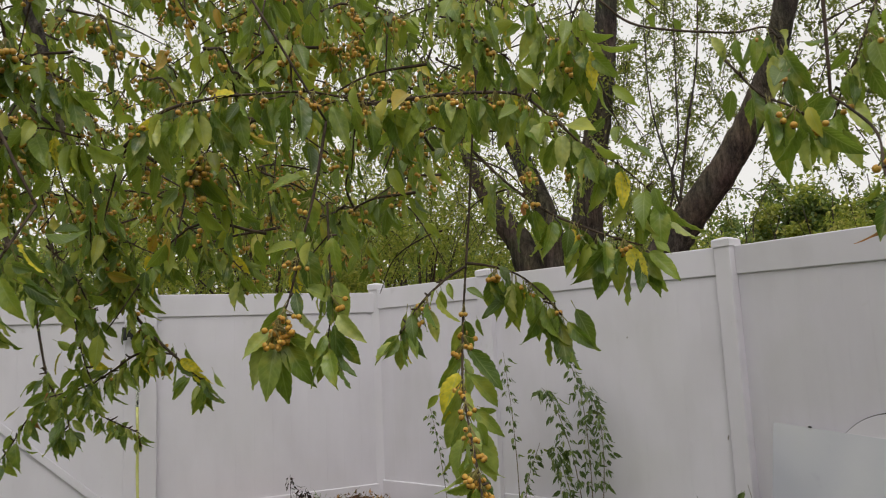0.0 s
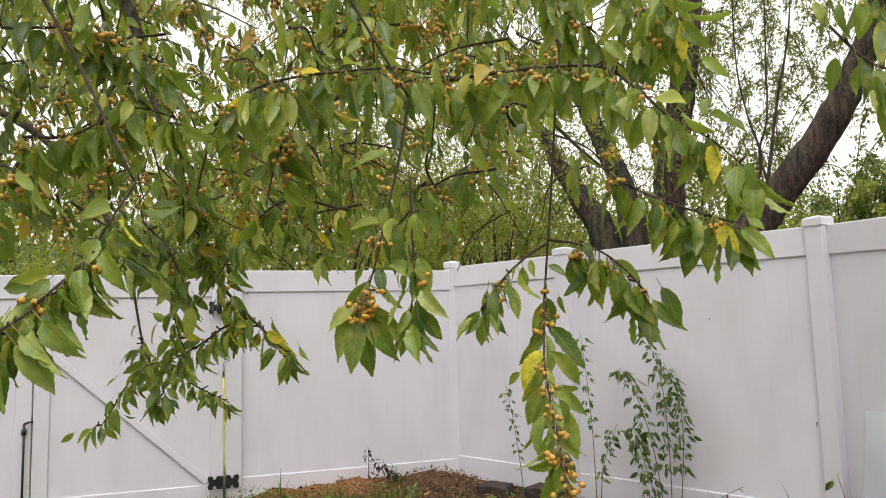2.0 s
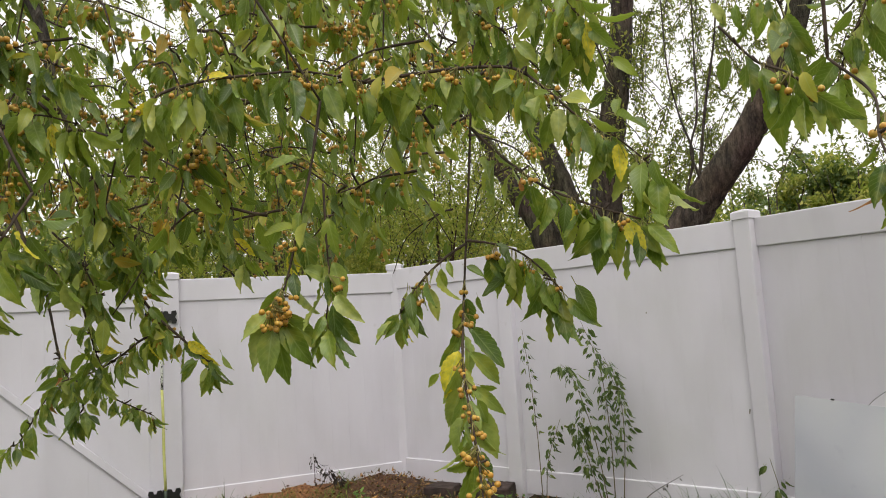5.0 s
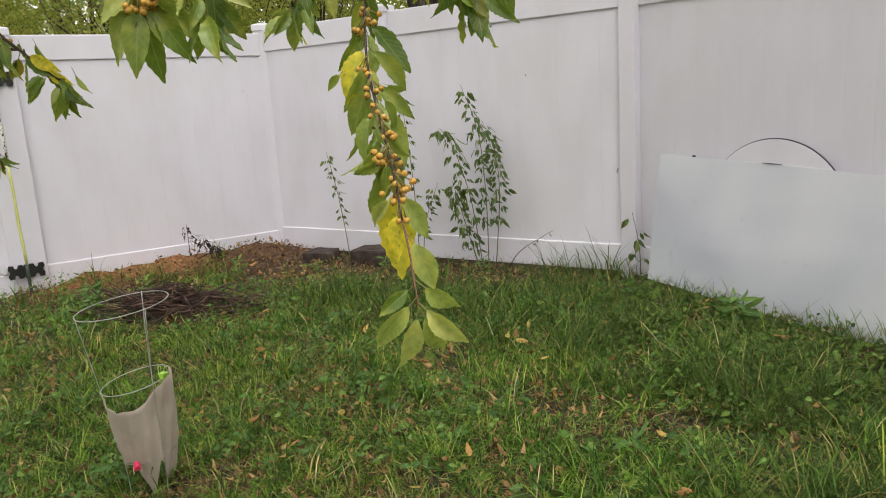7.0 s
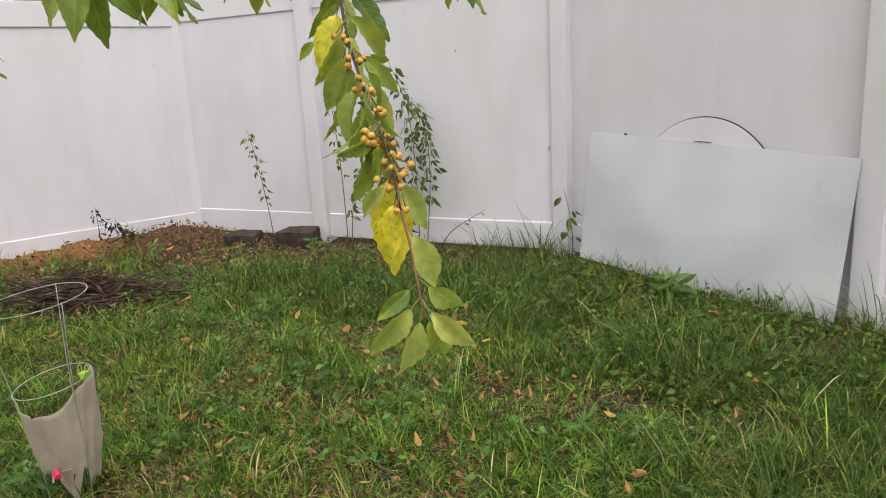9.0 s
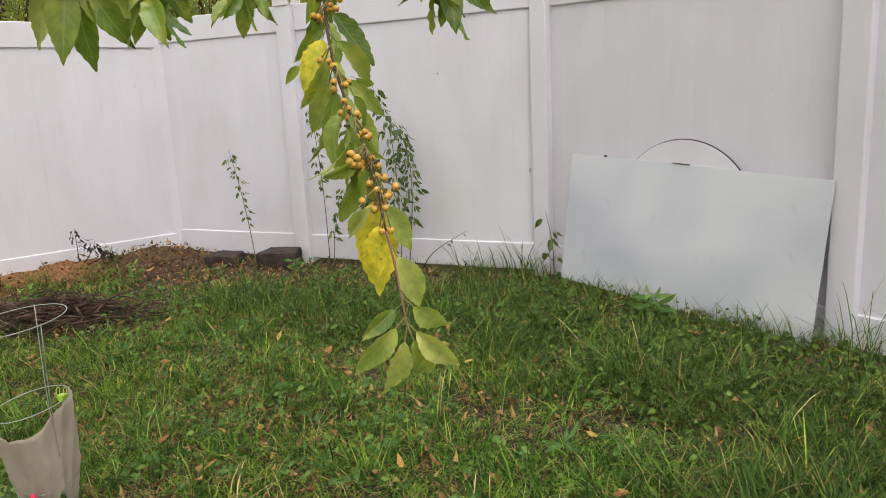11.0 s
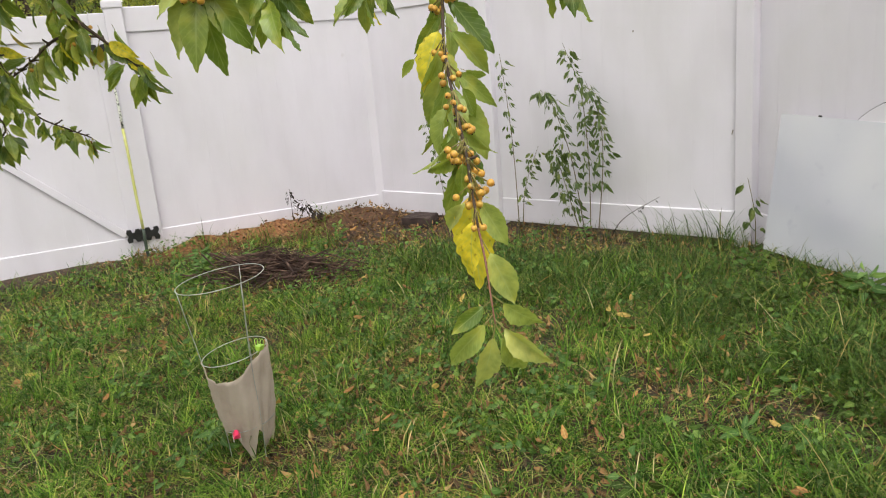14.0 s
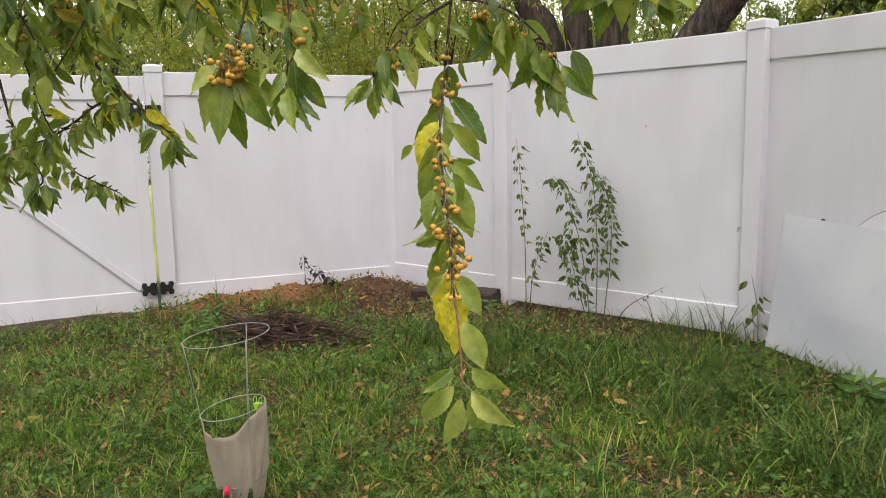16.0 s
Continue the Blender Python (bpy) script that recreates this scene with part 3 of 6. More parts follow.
def make_gate(s0, s1, brace_up, label):
    o, d = ORIGIN, FENCE_DIR
    base = along(o, d, s0, 0)
    gate = empty("garden_gate", base, label, "gate", "gate leaves")
    bpy.context.view_layer.update()
    inv = gate.matrix_world.inverted()
    rot = facing(d)
    make_panel(gate, o, d, s0 + 0.11, s1 - 0.11, -1, 0.0)
    for s in (s0 + 0.055, s1 - 0.055):
        ob = part("stile", box((0.11, 0.05, TOP - 0.02), bevel=0.006, segments=2), VINYL, gate)
        ob.matrix_local = inv @ (Matrix.Translation(along(o, d, s, -0.0225, TOP / 2 + 0.01)) @ rot)
    a = along(o, d, s0 + 0.13 if brace_up else s1 - 0.13, 0.002, RAIL + 0.02)
    b = along(o, d, s1 - 0.13 if brace_up else s0 + 0.13, 0.002, 1.22)
    rise = math.atan2(b.z - a.z, (s1 - s0 - 0.26) * (1 if brace_up else -1))
    ob = part("diagonal_brace", box(((b - a).length, 0.014, 0.055), bevel=0.004), VINYL, gate)
    ob.matrix_local = inv @ (Matrix.Translation((a + b) / 2) @ rot @ Matrix.Rotation(-rise, 4, "Y"))
    return gate, inv, rot


def make_hinge(gate, inv, rot, s, z):
    """A black butterfly hinge: two ragged plates and a barrel."""
    bm = bmesh.new()
    bmesh.ops.create_cone(bm, cap_ends=True, segments=14, radius1=0.014, radius2=0.014, depth=0.085, matrix=Matrix.Translation((0, -0.006, 0)))
    barrel = part("hinge", bm, BLACK, gate, "black butterfly hinge")
    barrel.matrix_local = inv @ (Matrix.Translation(along(ORIGIN, FENCE_DIR, s, 0.053, z)) @ rot @ Matrix.Scale(1.15, 4) @ Matrix.Rotation(math.pi, 4, "Z"))
    half = [(0.010, 0.022), (0.020, 0.044), (0.044, 0.042), (0.052, 0.022), (0.066, 0.022), (0.070, 0.042), (0.098, 0.045), (0.104, 0.022), (0.092, 0.0)]
    outline = half + [(x, -z) for x, z in reversed(half[:-1])]
    for side in (-1, 1):
        bm = bmesh.new()
        near = [bm.verts.new((side * x, -0.006, z)) for x, z in outline]
        far = [bm.verts.new((side * x, 0.006, z)) for x, z in outline]
        n = len(outline)
        bm.faces.new(near)
        bm.faces.new(far[::-1])
        for k in range(n):
            bm.faces.new((near[k], far[k], far[(k + 1) % n], near[(k + 1) % n]))
        bmesh.ops.recalc_face_normals(bm, faces=bm.faces)
        part("hinge_plate", bm, BLACK, barrel)


gate, ginv, grot = make_gate(1.962, 3.335, True, "closed white vinyl gate with diagonal brace and black hinges")
for hz in (0.20, 1.57):
    make_hinge(gate, ginv, grot, 1.975, hz)
gate.location.z = -0.065
gate, ginv, grot = make_gate(3.345, 4.715, False, "closed second white vinyl gate leaf with black drop rod")
rod = Soup()
rp = along(ORIGIN, FENCE_DIR, 3.385, 0.03)
tube(rod, [Vector((rp.x, rp.y, -0.09)), Vector((rp.x, rp.y, 0.4)), Vector((rp.x, rp.y, 0.74))], 0.008, 0.008, 8)
hp = along(ORIGIN, FENCE_DIR, 3.325, 0.045, 0.75)
tube(rod, [Vector((rp.x, rp.y, 0.735)), Vector((rp.x, rp.y, 0.75)).lerp(hp, 0.5), hp], 0.009, 0.007, 8)
tube(rod, [Vector((rp.x, rp.y, 0.66)), Vector((rp.x, rp.y, 0.70))], 0.017, 0.017, 8)
put("drop_rod", rod.mesh("drop_rod", [BLACK]), gate, ginv, "black drop rod with bent handle")
gate.location.z = -0.065


# ---------------------------------------------------------------- things by the fence
def build_stake():
    ob = empty("garden_stake", (-0.63, -1.88, -0.08), "thin yellow plastic garden stake leaning on the gate hinge", "stake")
    foot, tip = Vector((0, 0, 0)), Vector((-0.12, 0.04, 1.66))
    cuts = [0.0, 0.17, 0.62, 1.0]
    for name, a, b, mat in (("steel_tip", 0, 1, STAKE_D), ("yellow_sleeve", 1, 2, STAKE_Y), ("peeling_sleeve", 2, 3, STAKE_W)):
        s = Soup()
        p, q = foot.lerp(tip, cuts[a]), foot.lerp(tip, cuts[b])
        tube(s, [p.lerp(q, k / 6) + Vector((0.004 * math.sin(9 * (cuts[a] + k / 6)), 0, 0)) for k in range(7)], 0.0115 - 0.001 * a, 0.0115 - 0.001 * a, 8)
        put(name, s.mesh(name, [mat]), ob)


def build_leaning_sheet():
    """The white sheet against the fence run beyond the bend, and the round top behind it."""
    w, h = 1.565, 0.77
    foot = Vector((3.99, -0.558, 0))
    rot = facing(BEND_DIR) @ Matrix.Rotation(radians(2.6), 4, "Y")
    sheet = empty("white_sheet", (foot.x, foot.y, height(foot.x, foot.y) + 0.02), "large glossy white plastic sheet leaning on the fence", "sheet")
    bm = bmesh.new()
    nx, nz = 24, 10
    front = [[bm.verts.new(((i / nx - 0.5) * w, 0.006 * math.sin(5 * i / nx) * (j / nz), h * j / nz)) for i in range(nx + 1)] for j in range(nz + 1)]
    for j in range(nz):
        for i in range(nx):
            bm.faces.new((front[j][i], front[j][i + 1], front[j + 1][i + 1], front[j + 1][i]))
    geo = bmesh.ops.extrude_face_region(bm, geom=bm.faces[:])
    bmesh.ops.translate(bm, vec=(0, 0.006, 0), verts=[g for g in geo["geom"] if isinstance(g, bmesh.types.BMVert)])
    bmesh.ops.recalc_face_normals(bm, faces=bm.faces)
    lean = rot @ Matrix.Rotation(radians(-6), 4, "X")
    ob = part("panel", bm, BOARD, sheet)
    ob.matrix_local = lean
    trim = part("edge_strip", box((0.11, 0.008, 0.003), Matrix.Translation((-0.02, 0.003, h + 0.004)), 0.001), BLACK, sheet, "dark edge strip")
    trim.matrix_local = lean
    trim = part("edge_clip", box((0.022, 0.010, 0.009), Matrix.Translation((-0.53, 0.003, h + 0.004)), 0.003), BLACK, sheet, "small dark edge clip")
    trim.matrix_local = lean

    r = 0.44
    c = BEND + BEND_DIR * 1.05
    disc = empty("round_tabletop", (c.x, c.y, 0), "round white tabletop with dark rim behind the sheet", "tabletop")
    bm = bmesh.new()
    bmesh.ops.create_cone(bm, cap_ends=True, segments=64, radius1=r, radius2=r, depth=0.014)
    bmesh.ops.bevel(bm, geom=[e for e in bm.edges if len(e.link_faces) == 2 and any(len(f.verts) > 4 for f in e.link_faces)], offset=0.003, segments=2, affect="EDGES")
    pose_d = Matrix.Translation((0, 0, r + height(c.x, c.y) + 0.03)) @ facing(BEND_DIR) @ Matrix.Translation((0, -0.05, 0)) @ Matrix.Rotation(radians(90 - 3.5), 4, "X")
    ob = part("top", bm, VINYL, disc, smooth=False)
    ob.matrix_local = pose_d
    s = Soup()
    ring = [Vector((r * math.cos(a), r * math.sin(a), 0)) for a in np.linspace(0, 2 * math.pi, 65)]
    tube(s, ring, 0.0045, 0.0045, 6)
    ob = put("rim", s.mesh("rim", [BLACK]), disc, pose_d, "dark grey rim")


def rough_block(name, size, place, turn, label, seed):
    rng = random.Random(seed)
    bm = box(size, bevel=0.012, segments=2)
    bmesh.ops.subdivide_edges(bm, edges=[e for e in bm.edges if e.calc_length() > 0.05], cuts=3, use_grid_fill=True)
    for v in bm.verts:
        v.co += v.co.normalized() * rng.uniform(-0.006, 0.006)
        v.co.x *= 1 - 0.18 * (v.co.y / size[1] + 0.5)
    me = bpy.data.meshes.new(name)
    bm.to_mesh(me)
    bm.free()
    me.materials.append(STONE)
    ob = new(name, me)
    ob.matrix_world = Matrix.Translation(place) @ Matrix.Rotation(radians(turn), 4, "Z") @ Matrix.Rotation(radians(4), 4, "X")
    tagged(ob, label, "block", "edging blocks")


def build_cage():
    """A wire plant cage, part wrapped in fabric that two binder clips hold."""
    rng = random.Random(5)
    foot = Vector((2.451, -3.145, height(2.451, -3.145)))
    cage = empty("plant_cage", foot, "wire tomato cage partly wrapped in beige fabric", "plant cage")
    rings = [(Vector((-0.009, -0.013, 0.673)), 0.150, 0.11), (Vector((-0.004, -0.006, 0.405)), 0.114, 0.17), (Vector((0.004, 0.006, 0.14)), 0.090, 0.16)]
    lean = 0.99                                   # the way in which the rings rise

    def on_ring(k, a):
        c, r, tilt = rings[k]
        return c + Vector((r * math.cos(a), r * math.sin(a), r * tilt * math.cos(a - lean)))

    for k in range(3):
        s = Soup()
        tube(s, [on_ring(k, a) for a in np.linspace(0, 2 * math.pi, 41)], 0.0016, 0.0016, 6)
        put("ring", s.mesh("ring", [WIRE]), cage)
    for a in (4.13, 2.09, -0.11):
        s = Soup()
        tube(s, smooth_path([on_ring(0, a) + Vector((0, 0, 0.004)), on_ring(1, a), on_ring(2, a), Vector((0.01, 0.0, -0.10)) + Vector((math.cos(a), math.sin(a), 0)) * 0.075], 4), 0.0015, 0.0015, 6)
        put("leg", s.mesh("leg", [WIRE]), cage)
    bm = bmesh.new()
    na, nz = 56, 18
    grid = []
    for i in range(na + 1):
        t = i / na
        a = radians(230 + 200 * t)
        rim = 0.405 + 0.114 * 0.17 * math.cos(a - lean)
        top = rim - 0.062 * math.sin(math.pi * min(1, t / 0.72)) ** 0.8 * (1.25 - 0.5 * t) + 0.004 * math.sin(23 * t)
        low = 0.115 + 0.012 * math.sin(37 * t) + 0.02 * t
        if 0.30 < t < 0.56:
            low -= 0.125 * math.sin(math.pi * (t - 0.30) / 0.26) ** 0.6
        if t > 0.62:
            low -= 0.085 * min(1, (t - 0.62) / 0.06)
        col = []
        for j in range(nz + 1):
            f = j / nz
            z = low + (top - low) * f
            g = min(1, max(0, (z - 0.14) / 0.265))
            c = rings[2][0].lerp(rings[1][0], g)
            r = 0.086 + (0.117 - 0.086) * g
            if z < 0.14:
                r *= 0.62 + 0.38 * max(0, z) / 0.14
            r += 0.009 * math.sin(4.3 * a + 9 * z) * (1 - 0.6 * f) + 0.003 * math.sin(13 * a - 17 * z) + 0.0025 * rng.uniform(-1, 1)
            col.append(bm.verts.new((c.x + r * math.cos(a), c.y + r * math.sin(a), z)))
        grid.append(col)
    for i in range(na):
        for j in range(nz):
            bm.faces.new((grid[i][j], grid[i + 1][j], grid[i + 1][j + 1], grid[i][j + 1]))
    cloth = part("fabric_wrap", bm, CLOTH, cage, "beige woven garden fabric wrap", smooth=True)
    mod = cloth.modifiers.new("thick", "SOLIDIFY")
    mod.thickness = 0.0015

    def clip(place, turn, mat, word, tilt):
        bm = bmesh.new()
        prof = [(-0.016, 0.0), (0.016, 0.0), (0.006, 0.024), (-0.006, 0.024)]
        lo = [bm.verts.new((x, -0.016, z)) for x, z in prof]
        hi = [bm.verts.new((x, 0.016, z)) for x, z in prof]
        for k in range(4):
            bm.faces.new((lo[k], lo[(k + 1) % 4], hi[(k + 1) % 4], hi[k]))
        bm.faces.new(hi)
        bm.faces.new(lo[::-1])
        body = part("binder_clip", bm, mat, cage, word)
        body.matrix_local = Matrix.Translation(place) @ Matrix.Rotation(radians(turn), 4, "Z") @ Matrix.Rotation(radians(tilt), 4, "X") @ Matrix.Scale(0.78, 4)
        for sx in (-1, 1):
            s = Soup()
            lp = [Vector((sx * 0.010, y, z)) for y, z in ((-0.007, 0.002), (-0.010, -0.022), (0, -0.03), (0.010, -0.022), (0.007, 0.002))]
            tube(s, smooth_path([q + Vector((sx * 0.006, 0, 0)) for q in lp], 3), 0.0016, 0.0016, 5)
            put("clip_handle", s.mesh("clip_handle", [WHITE if mat is PINK else mat]), body)

    clip(Vector((0.048, -0.082, 0.125)), 60, PINK, "pink enamelled binder clip", 25)
    clip(Vector((0.104, 0.028, 0.436)), 15, LIME, "lime green binder clip", 180)


def rand_side(rng):
    return Vector((rng.gauss(0, 0.03), rng.gauss(0, 0.03), 0))


def build_brush_pile():
    """Heap of cut brown twigs lying in the grass."""
    rng = random.Random(11)
    s = Soup()
    for k in range(620):
        t = rng.gauss(0, 0.21)
        x, y = 0.68 + t * 0.95 + rng.gauss(0, 0.08), -1.68 + t * 0.42 + rng.gauss(0, 0.11)
        r = math.hypot(t / 0.75, ((y + 1.68) * 0.9 - (x - 0.68) * 0.4) / 0.27) + 0.5 * noise.noise(Vector((x * 6, y * 6, 3.0)))
        if r > 1.1:
            continue
        z = height(x, y) + max(0.004, rng.uniform(0, 0.19) * (1 - max(0, r) * 0.8))
        a, ln = rng.gauss(0.42, 0.6), rng.uniform(0.1, 0.38)
        d = Vector((math.cos(a), math.sin(a), rng.gauss(0, 0.3)))
        bend = Vector((0, 0, rng.uniform(-0.03, 0.04)))
        p = Vector((x, y, z))
        q0, q2 = p - d * ln / 2, p + d * ln / 2
        for q in (q0, q2):
            q.z = max(q.z, height(q.x, q.y) + 0.004)
        tube(s, smooth_path([q0, p + bend + rand_side(rng), q2], 4), rng.choice((0.0015, 0.002, 0.003, 0.004, 0.006, 0.008)), 0.0014, 5)
    tagged(new("brush_pile", s.mesh("brush_pile", [BRUSH])), "heap of dead brown twigs lying on the grass", "brushwood", kind="stuff")


build_stake()
build_leaning_sheet()
rough_block("edging_block", (0.27, 0.18, 0.15), (0.66, -0.22, -0.025), 12, "weathered grey concrete edging block half buried in soil", 1)
rough_block("edging_block", (0.31, 0.20, 0.20), (1.14, -0.16, -0.015), 12, "dark brown weathered stone block beside the fence", 2)
build_cage()
build_brush_pile()


# ---------------------------------------------------------------- saplings and weeds by the fence
def sapling(name, stems, n_leaves, size, label, seed, start=0.35, material=WEEDLEAF, dry=0.0):
    """A thin upright weed: a few stems, each with small drooping leaves."""
    rng = random.Random(seed)
    base = Vector(stems[0][0])
    thing = empty(name, base, label, "weed", "wild saplings")
    shapes = [leaf_shape(rng, 5, 2, rng.uniform(0.3, 0.42), 0.4, rng.uniform(0.1, 0.6), 0.04, 0.25) for _ in range(7)]
    for pts in stems:
        s = Soup()
        path = smooth_path([Vector(p) - base for p in pts], 7)
        tube(s, path, 0.004, 0.0015, 5, rng=rng)
        put("stem", s.mesh("stem", [SHOOT if not dry else WITHERED]), thing)
        lv = Soup()
        for k in range(n_leaves):
            f = start + (1 - start) * (k + rng.random()) / n_leaves
            q = path[min(len(path) - 1, int(f * (len(path) - 1)))]
            a = k * 2.4 + rng.uniform(-0.5, 0.5)
            big = size * (0.6 + 0.5 * rng.random())
            for j in range(3):
                a2 = a + (j - 1) * 0.6
                out = Vector((math.cos(a2), math.sin(a2), 0.15))
                twig = q + Vector((math.cos(a), math.sin(a), 0.1)) * big * 0.6 * (1 if j == 1 else 0.6)
                add_leaf(lv, rng.choice(shapes), hang(twig, out, rng.uniform(0.45, 0.8), rng.uniform(-1, 1), big * (1 if j == 1 else 0.8)))
        put("leaves", lv.mesh("leaves", [material]), thing, kind="stuff")


sapling("sapling", [[(0.97, -0.24, -0.03), (0.93, -0.24, 0.3), (0.88, -0.25, 0.62), (0.84, -0.27, 0.84)]], 22, 0.052, "slender green sapling in front of the white fence", 21)
sapling("sapling", [[(1.56, -0.14, -0.03), (1.55, -0.14, 0.5), (1.52, -0.14, 0.9), (1.48, -0.14, 1.24)], [(1.60, -0.16, -0.03), (1.66, -0.18, 0.3), (1.80, -0.2, 0.6)]], 22, 0.058, "tall thin weed with small green leaves beside the fence", 22)
sapling("sapling", [[(2.15, -0.14, -0.03), (2.16, -0.15, 0.5), (2.12, -0.15, 0.95), (2.0, -0.15, 1.27)], [(2.12, -0.16, -0.03), (2.05, -0.18, 0.5), (1.93, -0.2, 0.88), (1.84, -0.2, 0.98)], [(2.2, -0.13, -0.03), (2.26, -0.14, 0.5), (2.24, -0.14, 0.8), (2.15, -0.14, 1.02)], [(2.1, -0.17, -0.03), (2.0, -0.2, 0.35), (1.92, -0.2, 0.62)]], 44, 0.074, "bushy green sapling with several stems against the fence", 23, 0.24)
sapling("sapling", [[(2.30, -0.16, -0.03), (2.44, -0.22, 0.14), (2.70, -0.25, 0.30)]], 4, 0.03, "arching dry weed stem beside the fence", 27, 0.7, WITHERED, 1)
sapling("sapling", [[(3.24, -0.14, -0.05), (3.24, -0.16, 0.2), (3.20, -0.17, 0.42)]], 5, 0.085, "small leafy seedling at the foot of a fence post", 24, 0.35)
sapling("dead_weed", [[(-0.13, -0.88, 0.06), (-0.14, -0.87, 0.2), (-0.17, -0.85, 0.34)], [(-0.12, -0.86, 0.06), (-0.06, -0.82, 0.16), (-0.03, -0.80, 0.24)], [(-0.10, -0.84, 0.06), (0.02, -0.78, 0.12), (0.07, -0.75, 0.17)]], 8, 0.06, "withered black weed stalks on the clay mound", 25, 0.6, WITHERED, 1)


# ---------------------------------------------------------------- lawn
def build_blades(name, label, pts, seed, lo, hi, width, lean, mat=None, flat=0.15):
    """Many grass blades as one mesh; pts: x, y and a length factor."""
    rng = np.random.default_rng(seed)
    n = len(pts)
    p = np.array(pts)
    z = np.array([height(x, y) for x, y in p[:, :2]]) - 0.004
    ln = rng.uniform(lo, hi, n) * p[:, 2]
    az = rng.uniform(0, 2 * np.pi, n)
    t0 = np.minimum(np.abs(rng.normal(0, lean * 0.55, n)) + flat * 0.6, 1.5)
    bend = rng.uniform(0.5, 2.1, n) * (0.5 + lean * 0.6)
    w = rng.uniform(0.6, 1.2, n) * width * (0.6 + 0.4 * p[:, 2])
    d = np.stack([np.cos(az), np.sin(az)], 1)
    s = np.stack([-np.sin(az), np.cos(az)], 1)
    base = p[:, :2]
    verts = np.zeros((n, 7, 3))
    reach, up = np.zeros(n), np.zeros(n)
    for k, (f, wf) in enumerate(((0.0, 0.8), (0.4, 1.0), (0.75, 0.7), (1.0, 0.0))):
        if k:
            step = f - (0.0, 0.4, 0.75)[k - 1]
            t = np.minimum(t0 + bend * (f - step / 2), 2.3)
            reach, up = reach + ln * step * np.sin(t), up + ln * step * np.cos(t)
        c = base + d * reach[:, None]
        zz = np.maximum(z + up, z + 0.005 * (k > 0))
        if k < 3:
            for j, sg in enumerate((-1, 1)):
                verts[:, 2 * k + j, :2] = c + s * (sg * 0.5 * w * wf)[:, None]
                verts[:, 2 * k + j, 2] = zz
        else:
            verts[:, 6, :2], verts[:, 6, 2] = c, zz
    fidx = np.arange(n)[:, None] * 7
    quads = np.concatenate([fidx + np.array([[0, 1, 3, 2]]), fidx + np.array([[2, 3, 5, 4]])])
    tris = fidx + np.array([[4, 5, 6]])
    me = bpy.data.meshes.new(name)
    me.vertices.add(n * 7)
    me.vertices.foreach_set("co", verts.reshape(-1))
    loops = np.concatenate([quads.ravel(), tris.ravel()]).astype(np.int32)
    me.loops.add(len(loops))
    me.loops.foreach_set("vertex_index", loops)
    starts = np.concatenate([np.arange(len(quads)) * 4, len(quads) * 4 + np.arange(len(tris)) * 3]).astype(np.int32)
    me.polygons.add(len(starts))
    me.polygons.foreach_set("loop_start", starts)
    me.update(calc_edges=True)
    me.validate()
    me.polygons.foreach_set("use_smooth", np.full(len(me.polygons), True))
    me.materials.append(mat or GRASS)
    me.uv_layers.new(name="UVMap")
    tagged(new(name, me), label, "grass", kind="stuff")


def inside_yard(x, y):
    d_left = x * 0.907 - y * 0.42
    d_right = -y if x < 3.14 else -(y + 0.524 * (x - 3.14)) * 0.88
    return d_left > 0.04 and d_right > 0.04


def gap_at(x, y):
    """Small thin places in the turf where litter collects."""
    return noise.noise(Vector((x * 6.5, y * 6.5, 31.0))) + 0.5 * noise.noise(Vector((x * 15, y * 15, 32.0)))


